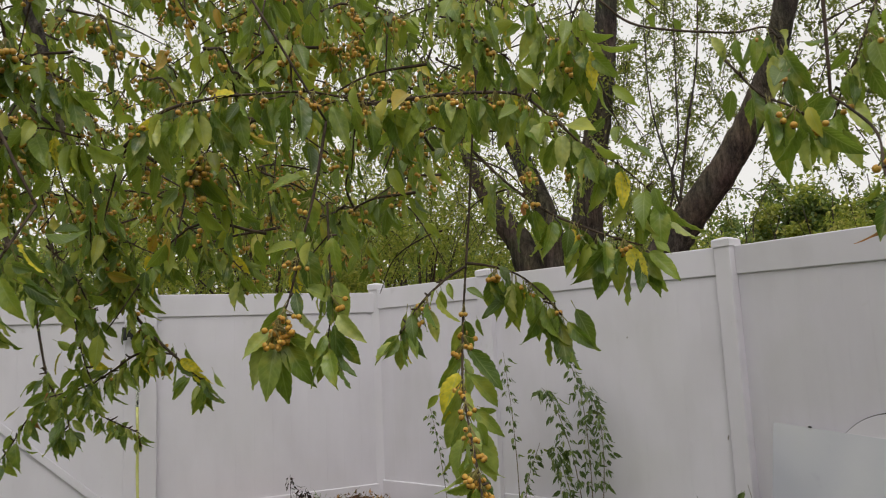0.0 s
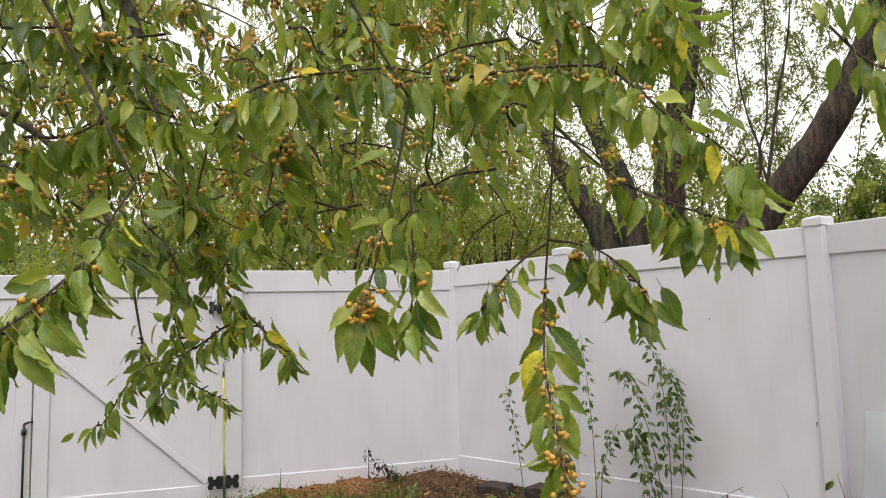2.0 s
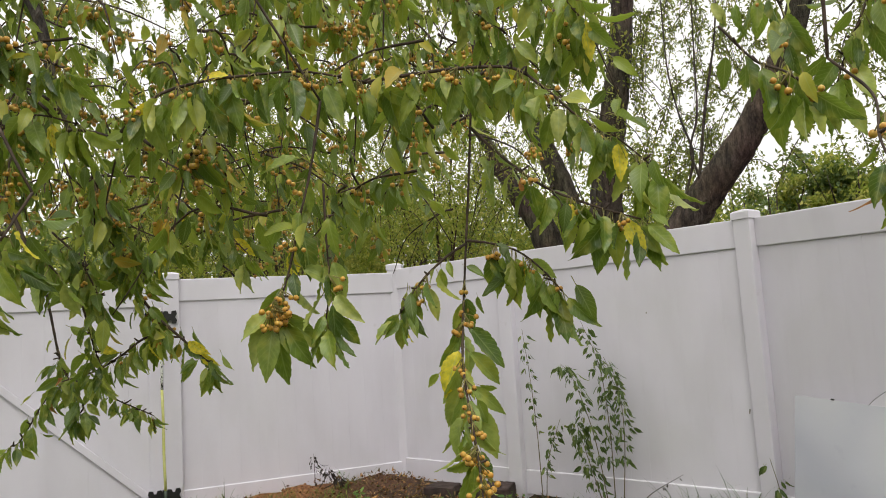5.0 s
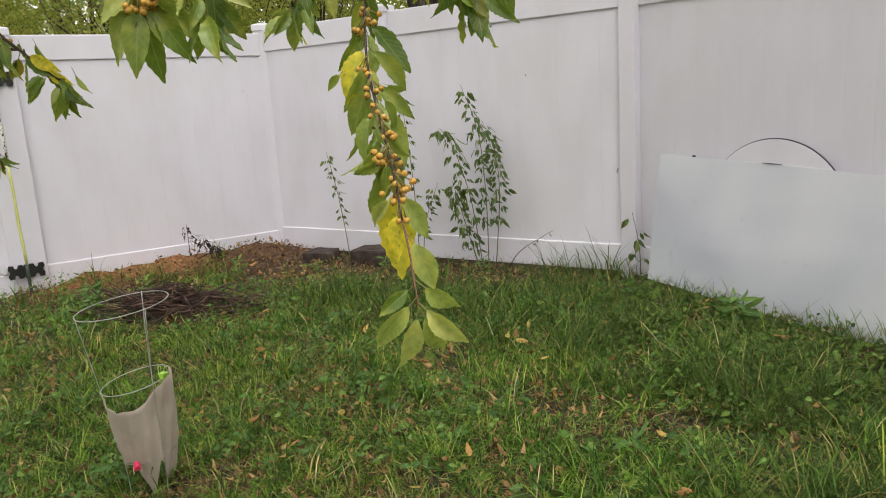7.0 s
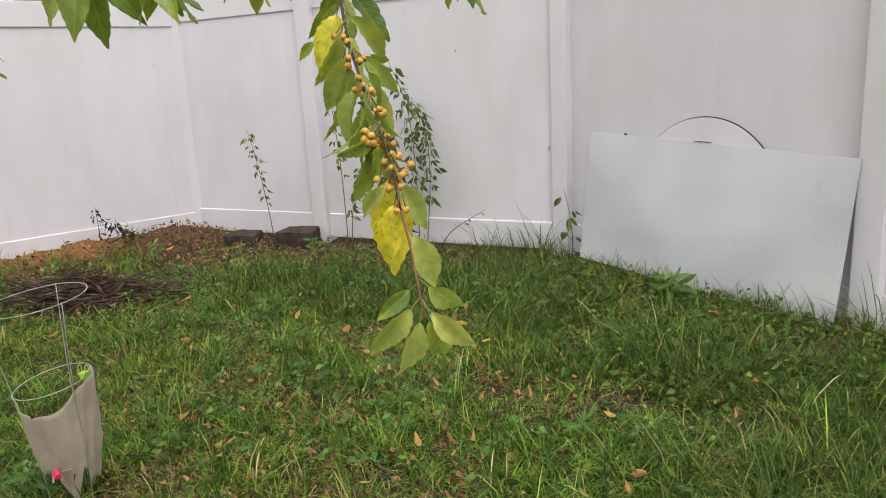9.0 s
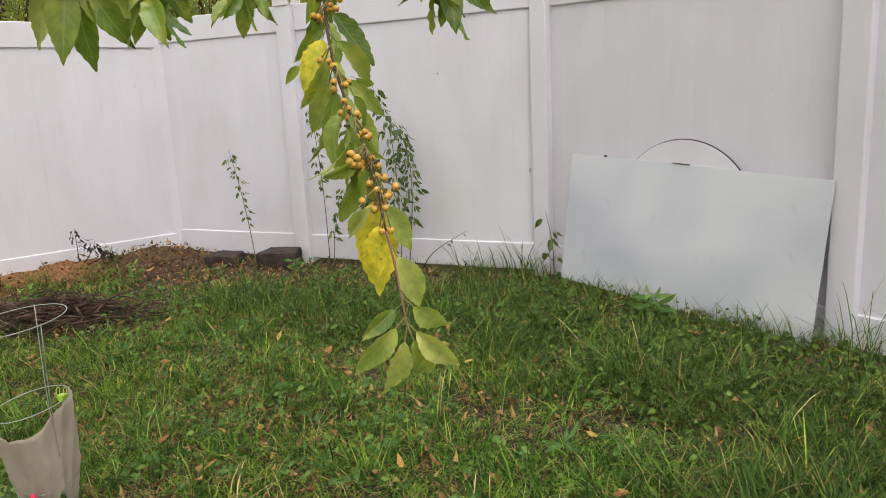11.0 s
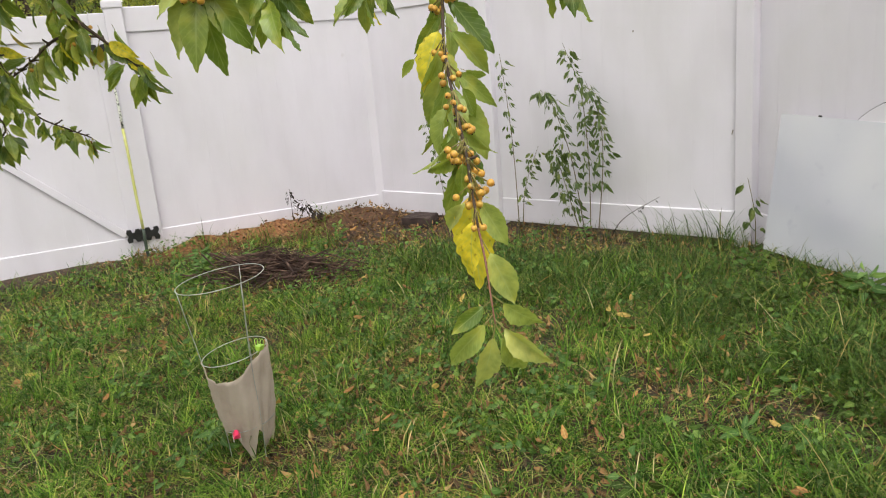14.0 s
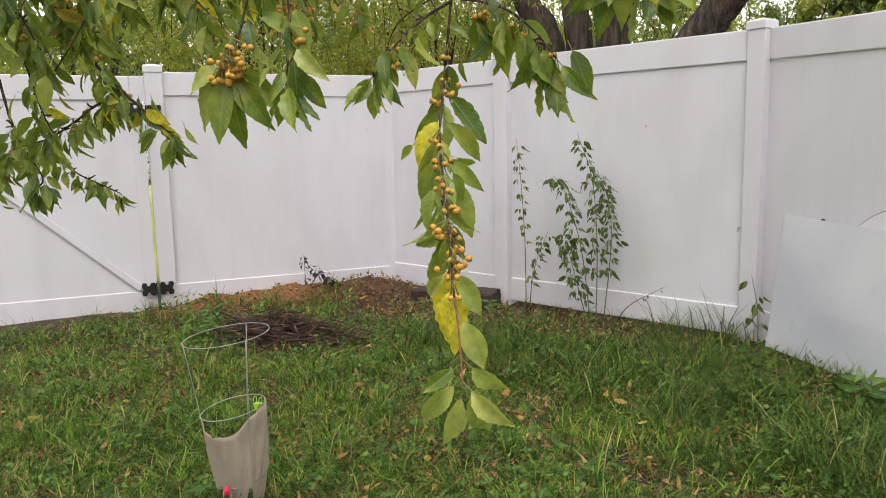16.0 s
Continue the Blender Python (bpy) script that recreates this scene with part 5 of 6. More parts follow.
def leafy_branch(pts, r0, r1, leaves, size, seed, start=0.3, droop=(0.5, 0.88), fruit=(), special=(), tip=4, wood="branch", label="", spread=1.0, more=0.9, pale_share=0.2, stop=1.0, grow=0.9, outside=0.012, loose=1.0):
    """A branch with its leaves and fruit as parts of it. fruit: (place along it, how many); special: (place, kind, length, lean)."""
    rng = random.Random(seed)
    leaves, size = round(leaves * 1.3), size * 0.84
    path = smooth_path(pts, 7)
    s = Soup()
    tube(s, path, r0 * 0.72, r1 * 0.75, 7, knobs=0.14, rng=rng)
    for k in range(int(leaves * 0.5)):
        q, d = twig_frame(path, rng.uniform(start, 1))
        tube(s, [q, q + Vector((rng.uniform(-1, 1), rng.uniform(-1, 1), rng.uniform(-0.2, 0.8))) * 0.012], 0.0022, 0.0014, 5)
    br = put(wood, s.mesh(wood, [REDSTEM if wood == "shoot" else TWIG]), crab, CINV, label)
    to_branch = Matrix.Identity(4)

    def place(me, m):
        ob = new("leaf" if "leaf" in me.name else "fruit", me)
        ob.parent = br
        ob.matrix_local = to_branch @ m

    for k in range(leaves):
        f = start + (stop - start) * (k + rng.uniform(0.1, 0.9)) / leaves
        q, d = twig_frame(path, f)
        a = k * 2.4 + rng.uniform(-0.4, 0.4)
        out = Vector((math.cos(a), math.sin(a), rng.uniform(-0.1, 0.25))) * spread
        dice = rng.random()
        me = rng.choice(LEAVES_PALE) if dice < pale_share else rng.choice(LEAVES_YELLOW) if dice > 0.96 else rng.choice(LEAVES)
        place(me, hang(q + out * 0.004, out, rng.uniform(*droop), rng.uniform(-1.5, 1.5), size * rng.uniform(0.65, 1.25)))
    for k in range(int(leaves * more)):
        q, d = twig_frame(path, start * 0.7 + (stop - start * 0.7) * rng.random())
        a = rng.uniform(0, 6.28)
        out = Vector((math.cos(a), math.sin(a), rng.uniform(-0.2, 0.6)))
        foot = q + Vector((out.x, out.y, rng.uniform(-0.3, 0.5))) * rng.uniform(0.0, 0.05)
        add_leaf(MORE, rng.choice(FINE), hang(foot, out, rng.uniform(0.3, 0.85), rng.uniform(-1.6, 1.6), size * rng.uniform(0.6, 1.15)), 0, 1)
    q, d = path[-1], (path[-1] - path[-2]).normalized()
    for k in range(tip):
        a = 6.283 * k / max(1, tip) + rng.uniform(-0.3, 0.3)
        out = Vector((math.cos(a), math.sin(a), 0)) + d * 0.7
        place(rng.choice(LEAVES_PALE if rng.random() < pale_share else LEAVES), hang(q, out, rng.uniform(0.45, 0.7), rng.uniform(-1, 1), size * rng.uniform(0.95, 1.2)))
    for f, n in fruit:
        q, d = twig_frame(path, f)
        a0 = rng.uniform(0, 6.28)
        for k in range(n):
            a = a0 + rng.gauss(0, 0.8)
            out = Vector((math.cos(a), math.sin(a), rng.uniform(-0.4, 0.5)))
            place(rng.choice(FRUITS), hang(q + FRONT * rng.uniform(0, outside), out, rng.uniform(0.35, 0.85), rng.uniform(0, 6), rng.uniform(0.85, 1.15)))
    dress(br, path, rng, special, grow, loose)
    return br


ASIDE = Vector((0.69, 0.724, 0))          # along the hanging foliage's front
FRONT = Vector((0.724, -0.69, 0))


FRUIT_LINE = [(3.968, -3.603, 1.691), (3.97, -3.629, 1.53), (3.969, -3.647, 1.417), (3.965, -3.655, 1.338), (3.976, -3.672, 1.309), (4.027, -3.741, 1.217), (4.08, -3.791, 1.142), (4.12, -3.828, 1.096), (4.144, -3.853, 1.065), (4.159, -3.865, 1.02)]
FRUIT_BRANCH = smooth_path(FRUIT_LINE, 7)
fruit_branch = leafy_branch(FRUIT_LINE,
             0.0034, 0.0020, 4, 0.052, 1, 0.5, (0.6, 0.9), tip=0, more=1.5, stop=0.8, grow=1.2, label="slender hanging branch crowded with golden fruit",
             outside=0.02, fruit=((0.30, 3), (0.40, 4), (0.46, 6), (0.475, 7), (0.54, 5), (0.58, 6), (0.63, 7), (0.67, 7), (0.735, 9), (0.755, 7), (0.79, 8), (0.84, 5), (0.88, 8), (0.95, 4)),
             special=((0.51, "y", 0.068, -14), (0.50, "t", 0.052, -25), (0.47, "g", 0.072, 48), (0.52, "s", 0.068, 58), (0.57, "p", 0.066, -38), (0.59, "s", 0.080, -15), (0.68, "t", 0.056, -25),
                      (0.585, "s", 0.060, 55), (0.60, "p", 0.080, 24), (0.60, "p", 0.056, 5), (0.70, "s", 0.056, -45), (0.77, "t", 0.048, -68), (0.755, "p", 0.066, 3), (0.76, "t", 0.048, 36)))
for seed, special in ((22, ((0.84, "y", 0.100, -3), (0.95, "y", 0.058, -8), (0.90, "p", 0.052, 32), (0.92, "s", 0.052, -50), (0.36, "t", 0.05, -20), (0.33, "t", 0.06, 12))),
                      (23, ((0.46, "t", 0.062, -35), (0.54, "s", 0.068, -24), (0.64, "s", 0.06, -40), (0.49, "s", 0.06, 20), (0.66, "s", 0.055, 30), (0.71, "p", 0.05, -8), (0.80, "s", 0.05, 15)))):
    dress(fruit_branch, FRUIT_BRANCH, random.Random(seed), special, 1.2, 0.7)
leafy_branch([(4.159, -3.865, 1.02), (4.17, -3.871, 0.988), (4.182, -3.881, 0.951), (4.19, -3.887, 0.921)], 0.0019, 0.0012, 0, 0.06, 2, tip=0, wood="shoot", label="reddish drooping end shoot", more=0.0, grow=1.2, loose=0.5,
             special=((0.1, "p", 0.060, 26), (0.66, "p", 0.052, 55), (0.88, "s", 0.068, -48), (1.0, "s", 0.074, -8), (1.0, "p", 0.058, 22), (0.95, "s", 0.064, 48), (0.72, "g", 0.040, -65)))
leafy_branch([(3.97, -3.647, 1.422), (3.954, -3.683, 1.399), (3.939, -3.719, 1.368), (3.926, -3.742, 1.339), (3.916, -3.764, 1.306)], 0.0035, 0.0018, 12, 0.058, 3, 0.25, (0.55, 0.9), fruit=((0.5, 5), (0.7, 4)), tip=3, more=0.3,
             special=((0.95, "g", 0.055, -48), (0.8, "g", 0.06, -25), (0.9, "g", 0.05, 10)))
leafy_branch([(3.97, -3.648, 1.427), (4.016, -3.637, 1.417), (4.064, -3.625, 1.398), (4.106, -3.618, 1.363), (4.135, -3.609, 1.325)], 0.0035, 0.0018, 15, 0.078, 13, 0.2, (0.72, 0.96), fruit=((0.3, 6), (0.62, 6), (0.85, 3)), tip=2, more=0.3, pale_share=0.1,
             special=((0.28, "g", 0.085, -8), (0.45, "g", 0.09, 6), (0.62, "g", 0.09, 3), (0.8, "g", 0.085, 8), (0.95, "g", 0.085, 14), (0.55, "p", 0.06, 55)))
leafy_branch([(4.016, -3.67, 1.616), (4.08, -3.667, 1.55), (4.146, -3.659, 1.493), (4.208, -3.651, 1.458), (4.257, -3.644, 1.435), (4.298, -3.633, 1.418)], 0.004, 0.0018, 20, 0.074, 11, 0.1, (0.5, 0.92), fruit=((0.3, 5), (0.55, 4), (0.85, 5)), tip=3, more=0.3, pale_share=0.12,
             special=((0.75, "g", 0.105, -2), (0.8, "g", 0.08, 8), (0.95, "p", 0.06, 40), (0.3, "o", 0.038, 5), (0.55, "y", 0.048, 0), (0.7, "g", 0.075, -30)))
leafy_branch([(3.857, -3.782, 1.714), (3.963, -3.75, 1.708), (4.048, -3.719, 1.701), (4.123, -3.685, 1.687), (4.174, -3.673, 1.643), (4.224, -3.648, 1.582), (4.266, -3.629, 1.55), (4.315, -3.605, 1.493)], 0.0045, 0.0018, 40, 0.078, 10, 0.05, (0.6, 0.95), tip=4, more=0.4, pale_share=0.15,
             fruit=((0.1, 8), (0.18, 9), (0.27, 8), (0.36, 8), (0.45, 7), (0.56, 4), (0.75, 4)),
             special=((0.42, "y", 0.05, 5), (0.65, "p", 0.06, 30), (0.8, "g", 0.075, 10)))
leafy_branch([(3.611, -4.09, 1.635), (3.694, -4.071, 1.677), (3.763, -4.026, 1.693), (3.815, -3.973, 1.7), (3.866, -3.895, 1.708), (3.911, -3.794, 1.697)], 0.004, 0.002, 28, 0.078, 15, 0.05, (0.6, 0.95), tip=3, more=0.5, pale_share=0.12,
             fruit=((0.1, 8), (0.3, 6), (0.62, 6), (0.8, 9), (0.95, 9)),
             special=((0.28, "o", 0.066, 10), (0.2, "y", 0.05, -60), (0.55, "y", 0.062, -105), (0.35, "g", 0.09, 8), (0.4, "g", 0.095, 22), (0.15, "g", 0.085, -20)))
leafy_branch([(3.881, -3.884, 1.657), (3.875, -3.906, 1.541), (3.868, -3.926, 1.462), (3.861, -3.939, 1.398), (3.855, -3.954, 1.345), (3.854, -3.969, 1.316)], 0.0035, 0.0016, 7, 0.062, 4, 0.1, (0.5, 0.9), tip=0, more=0.5, pale_share=0.3, grow=1.02,
             outside=0.05, fruit=((0.25, 4), (0.5, 5), (0.78, 7), (0.86, 9), (0.92, 12), (0.97, 16), (1.0, 10)),
             special=((0.9, "o", 0.070, -38), (0.97, "p", 0.076, -24), (1.0, "p", 0.080, -7), (1.0, "g", 0.090, 6), (0.98, "p", 0.072, 52), (0.95, "g", 0.062, 66), (0.9, "p", 0.06, -60), (0.97, "g", 0.085, 20), (0.94, "g", 0.07, -45),
                      (0.62, "p", 0.066, 62), (0.15, "p", 0.07, -76), (0.5, "y", 0.055, -10), (0.4, "g", 0.08, 15), (0.7, "g", 0.075, -20)))
leafy_branch([(3.888, -3.892, 1.518), (3.893, -3.895, 1.432), (3.897, -3.896, 1.357), (3.896, -3.905, 1.30)], 0.003, 0.0014, 9, 0.072, 21, 0.15, (0.55, 0.9), tip=4, more=0.3, pale_share=0.25, fruit=((0.6, 4),),
             special=((0.9, "g", 0.075, 40), (1.0, "g", 0.08, 12), (0.7, "p", 0.07, 58)))
leafy_branch([(3.21, -3.984, 1.651), (3.24, -3.951, 1.561), (3.257, -3.932, 1.472), (3.281, -3.913, 1.396), (3.314, -3.887, 1.34), (3.352, -3.857, 1.294), (3.393, -3.81, 1.234)], 0.0065, 0.003, 24, 0.064, 5, 0.1, (0.5, 0.9), tip=5, more=0.7,
             fruit=((0.3, 5), (0.5, 4), (0.75, 3)), special=((0.85, "y", 0.06, 75), (0.92, "y", 0.055, 50), (0.66, "d", 0.03, -5), (0.64, "d", 0.03, 30), (0.62, "d", 0.028, -30), (1.0, "g", 0.062, -8), (1.0, "g", 0.06, 12), (0.95, "g", 0.06, -45)))
leafy_branch([(3.352, -3.857, 1.294), (3.296, -3.898, 1.298), (3.245, -3.932, 1.263), (3.178, -3.959, 1.233), (3.107, -3.999, 1.215)], 0.004, 0.002, 22, 0.06, 7, 0.1, (0.5, 0.88), tip=4, more=0.6, fruit=((0.15, 4), (0.5, 3)))
leafy_branch([(2.912, -3.967, 1.448), (2.931, -3.957, 1.362), (2.954, -3.95, 1.278), (2.97, -3.938, 1.223), (2.986, -3.908, 1.154), (2.983, -3.92, 1.127)], 0.005, 0.002, 14, 0.06, 6, 0.35, (0.5, 0.88), tip=5, more=0.5, special=((0.6, "o", 0.045, -75), (0.7, "g", 0.06, -55), (0.75, "g", 0.075, -12), (0.8, "g", 0.075, 8)))
leafy_branch([(2.978, -3.92, 1.209), (2.982, -3.864, 1.185), (2.97, -3.821, 1.154), (2.989, -3.784, 1.131), (3.01, -3.748, 1.108)], 0.003, 0.0015, 18, 0.046, 8, 0.1, (0.5, 0.9), tip=4, more=0.5, special=((1.0, "d", 0.03, 0),))
leafy_branch([(2.971, -3.938, 1.209), (2.956, -3.979, 1.171), (2.93, -4.002, 1.118), (2.926, -4.026, 1.08), (2.921, -4.041, 1.075)], 0.003, 0.0014, 14, 0.05, 16, 0.1, (0.5, 0.9), tip=3, more=0.4, special=((0.45, "g", 0.075, 2), (0.2, "d", 0.045, 12)))
leafy_branch([(3.676, -4.249, 1.506), (3.7, -4.297, 1.432), (3.711, -4.337, 1.373), (3.729, -4.376, 1.337), (3.749, -4.414, 1.304), (3.761, -4.447, 1.283), (3.765, -4.476, 1.258)], 0.0032, 0.0020, 46, 0.074, 9, 0.1, (0.5, 0.92), tip=5, more=0.4, pale_share=0.15,
             fruit=((0.3, 7), (0.5, 6), (0.85, 8)), special=((0.6, "p", 0.08, 62), (0.4, "p", 0.075, 45), (0.25, "g", 0.08, 5), (0.35, "g", 0.075, 35)))
leafy_branch([(4.588, -3.713, 1.557), (4.633, -3.738, 1.498), (4.649, -3.813, 1.435), (4.663, -3.835, 1.403), (4.679, -3.843, 1.406), (4.71, -3.85, 1.414)], 0.0025, 0.0014, 6, 0.056, 14, 0.3, (0.55, 0.9), tip=1, more=0.3,
             fruit=((0.3, 3), (0.4, 3)), special=((0.55, "d", 0.05, 0), (0.5, "g", 0.05, -18), (0.6, "g", 0.056, -14), (0.65, "g", 0.062, 0), (0.75, "g", 0.05, 12), (0.8, "p", 0.06, 20), (0.9, "g", 0.06, 38), (1.0, "g", 0.058, 8), (0.35, "g", 0.04, 5), (0.7, "d", 0.04, 8)))
leafy_branch([(4.488, -3.766, 1.614), (4.522, -3.756, 1.564), (4.555, -3.76, 1.54), (4.572, -3.759, 1.519)], 0.0025, 0.0015, 6, 0.06, 17, 0.1, (0.6, 0.92), tip=3, more=0.4, fruit=((0.4, 3), (0.7, 5), (0.9, 4)), special=((0.6, "g", 0.085, -12), (0.9, "g", 0.06, 10)))
leafy_branch([(3.403, -4.369, 1.801), (3.471, -4.308, 1.795), (3.517, -4.25, 1.781), (3.547, -4.204, 1.758), (3.576, -4.167, 1.738)], 0.004, 0.002, 20, 0.075, 18, 0.05, (0.55, 0.95), tip=4, more=0.5, pale_share=0.08, fruit=((0.5, 3),), special=((0.85, "o", 0.045, -80), (1.0, "g", 0.085, 5)))
leafy_branch([(3.359, -4.327, 1.63), (3.416, -4.27, 1.627), (3.467, -4.23, 1.648), (3.52, -4.192, 1.668), (3.559, -4.138, 1.653)], 0.004, 0.002, 24, 0.078, 19, 0.05, (0.55, 0.95), tip=4, more=0.5, pale_share=0.08, fruit=((0.3, 6), (0.6, 5)))
leafy_branch([(4.248, -3.613, 1.831), (4.292, -3.57, 1.786), (4.414, -3.509, 1.753), (4.473, -3.509, 1.741), (4.493, -3.514, 1.68), (4.488, -3.53, 1.625)], 0.003, 0.0016, 10, 0.07, 31, 0.3, (0.6, 0.92), tip=3, more=0.4, pale_share=0.25, fruit=((0.5, 4), (0.85, 4)), special=((0.7, "g", 0.085, -5), (0.85, "g", 0.08, 12), (0.5, "g", 0.07, -20)))
leafy_branch([(4.632, -3.477, 1.792), (4.607, -3.478, 1.732), (4.586, -3.493, 1.675), (4.557, -3.483, 1.626), (4.539, -3.475, 1.585)], 0.003, 0.0016, 14, 0.07, 32, 0.1, (0.55, 0.92), tip=3, more=0.5, pale_share=0.25, fruit=((0.4, 4), (0.8, 4)))
leafy_branch([(4.219, -3.592, 1.879), (4.202, -3.605, 1.84), (4.197, -3.622, 1.796), (4.209, -3.601, 1.765)], 0.003, 0.0016, 8, 0.068, 33, 0.2, (0.6, 0.92), tip=3, more=0.3, pale_share=0.3, special=((0.9, "g", 0.07, -15), (0.4, "o", 0.045, 75)))
leafy_branch([(3.362, -4.242, 1.523), (3.372, -4.192, 1.486), (3.403, -4.153, 1.46), (3.43, -4.125, 1.414)], 0.003, 0.0016, 16, 0.075, 34, 0.1, (0.55, 0.92), tip=3, more=0.6)
leafy_branch([(3.242, -4.038, 1.641), (3.256, -3.975, 1.582), (3.276, -3.912, 1.531), (3.326, -3.85, 1.493)], 0.003, 0.0016, 20, 0.072, 35, 0.05, (0.55, 0.92), tip=3, more=0.6, fruit=((0.5, 4),))
leafy_branch([(3.324, -3.849, 1.603), (3.345, -3.794, 1.55), (3.382, -3.762, 1.517), (3.42, -3.731, 1.465)], 0.003, 0.0016, 18, 0.07, 36, 0.05, (0.55, 0.92), tip=3, more=0.6, fruit=((0.4, 4), (0.8, 5)))
leafy_branch([(3.242, -4.066, 1.517), (3.266, -4.03, 1.47), (3.285, -4.01, 1.42), (3.295, -3.995, 1.371)], 0.003, 0.0016, 20, 0.07, 41, 0.05, (0.5, 0.9), tip=3, more=0.8, fruit=((0.6, 4),))
leafy_branch([(3.222, -3.984, 1.55), (3.245, -3.949, 1.5), (3.261, -3.918, 1.46), (3.286, -3.896, 1.428)], 0.003, 0.0016, 16, 0.07, 42, 0.05, (0.5, 0.9), tip=3, more=0.8, fruit=((0.5, 4),))
leafy_branch([(3.238, -4.009, 1.376), (3.256, -4.002, 1.323), (3.266, -3.996, 1.282), (3.279, -3.985, 1.24)], 0.003, 0.0015, 12, 0.06, 43, 0.1, (0.5, 0.9), tip=3, more=0.5, special=((0.6, "y", 0.05, 70), (0.9, "g", 0.07, -10)))
leafy_branch([(3.985, -3.697, 1.913), (4.012, -3.671, 1.859), (4.043, -3.65, 1.814), (4.077, -3.618, 1.771)], 0.003, 0.0016, 18, 0.07, 44, 0.05, (0.55, 0.92), tip=3, more=0.6, fruit=((0.3, 4), (0.7, 5)))
leafy_branch([(4.049, -3.53, 1.943), (4.07, -3.512, 1.886), (4.092, -3.496, 1.829), (4.094, -3.484, 1.778)], 0.003, 0.0016, 16, 0.07, 45, 0.05, (0.55, 0.92), tip=3, more=0.6, fruit=((0.5, 5),))


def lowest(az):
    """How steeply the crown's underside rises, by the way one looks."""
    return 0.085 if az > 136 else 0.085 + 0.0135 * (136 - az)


def crown_twig(rng, wood, fr, p0, reach, n, size, bunches):
    """One drooping twig of the crown with its leaves and fruit."""
    drift = Vector((rng.uniform(-1, 1), rng.uniform(-1, 1), 0)) * reach
    path = smooth_path([p0, p0 + drift * 0.5 + Vector((0, 0, rng.uniform(-0.05, 0.04))), p0 + drift - Vector((0, 0, rng.uniform(0.06, 0.2)))], 5)
    tube(wood, path, 0.0034, 0.0012, 5)
    for j in range(n):
        q, d = twig_frame(path, (j + rng.random()) / n)
        a = rng.uniform(0, 6.28)
        out = Vector((math.cos(a), math.sin(a), rng.uniform(-0.1, 0.3)))
        add_leaf(MORE, rng.choice(SHAPES), hang(q + out * rng.uniform(0, 0.02), out, rng.uniform(0.45, 0.95), rng.uniform(-1.6, 1.6), size * rng.uniform(0.6, 1.2)), 0, 1)
    for b in range(bunches):
        q, d = twig_frame(path, rng.uniform(0.1, 0.98))
        for j in range(rng.randint(5, 12)):
            a, rr = rng.uniform(0, 6.28), rng.uniform(0.008, 0.026)
            fruit_parts(fr, q + Vector((rr * math.cos(a), rr * math.sin(a), -rng.uniform(0.012, 0.044))), q, rng.uniform(0.0048, 0.0060), 0, 1)


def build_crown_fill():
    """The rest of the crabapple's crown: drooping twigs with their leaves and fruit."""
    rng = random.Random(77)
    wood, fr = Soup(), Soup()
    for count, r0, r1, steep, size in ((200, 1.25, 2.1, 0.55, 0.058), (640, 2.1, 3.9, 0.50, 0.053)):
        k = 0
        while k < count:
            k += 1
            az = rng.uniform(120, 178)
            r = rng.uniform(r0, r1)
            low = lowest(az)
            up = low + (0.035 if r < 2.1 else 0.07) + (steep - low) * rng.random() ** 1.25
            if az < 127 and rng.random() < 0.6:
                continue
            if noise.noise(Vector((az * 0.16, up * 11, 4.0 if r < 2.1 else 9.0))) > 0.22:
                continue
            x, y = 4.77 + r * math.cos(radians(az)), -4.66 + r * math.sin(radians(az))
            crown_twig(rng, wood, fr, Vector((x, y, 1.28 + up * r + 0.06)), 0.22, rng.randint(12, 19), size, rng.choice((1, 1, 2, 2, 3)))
    # side twigs that carry the hanging ones
    for k in range(20):
        az, r = radians(rng.uniform(124, 178)), rng.uniform(1.5, 3.0)
        p0 = Vector((4.77 + r * math.cos(az), -4.66 + r * math.sin(az), 1.4 + r * rng.uniform(0.1, 0.45)))
        a = rng.uniform(0, 6.28)
        d = Vector((math.cos(a), math.sin(a), rng.uniform(-0.3, 0.3)))
        tube(wood, smooth_path([p0, p0 + d * 0.15 + Vector((rng.uniform(-0.05, 0.05), 0, 0.04)), p0 + d * 0.32 + Vector((0, rng.uniform(-0.05, 0.05), 0.02)), p0 + d * 0.5 - Vector((0, 0, 0.06))], 5), 0.004, 0.0015, 6)
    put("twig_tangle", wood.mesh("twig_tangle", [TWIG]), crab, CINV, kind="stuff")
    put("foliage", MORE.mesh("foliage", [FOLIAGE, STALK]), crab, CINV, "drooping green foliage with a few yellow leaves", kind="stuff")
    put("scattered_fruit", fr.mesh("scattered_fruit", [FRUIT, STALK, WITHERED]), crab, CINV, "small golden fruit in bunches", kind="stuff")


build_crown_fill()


# ---------------------------------------------------------------- trees beyond the fence
def quad_leaf(soup, q, d, side, ln, w):
    """A small folded leaf of two faces."""
    up = d.cross(side).normalized() * w * 0.25
    a, b = q + d * ln * 0.5 + side * w * 0.5 + up, q + d * ln * 0.5 - side * w * 0.5 + up
    soup.add([q, a, q + d * ln, b], [(0, 1, 2), (0, 2, 3)], [(0.5, 0), (1, 0.5), (0.5, 1), (0, 0.5)])


def rand_dir(rng):
    return Vector((rng.gauss(0, 1), rng.gauss(0, 1), rng.gauss(0, 1))).normalized()


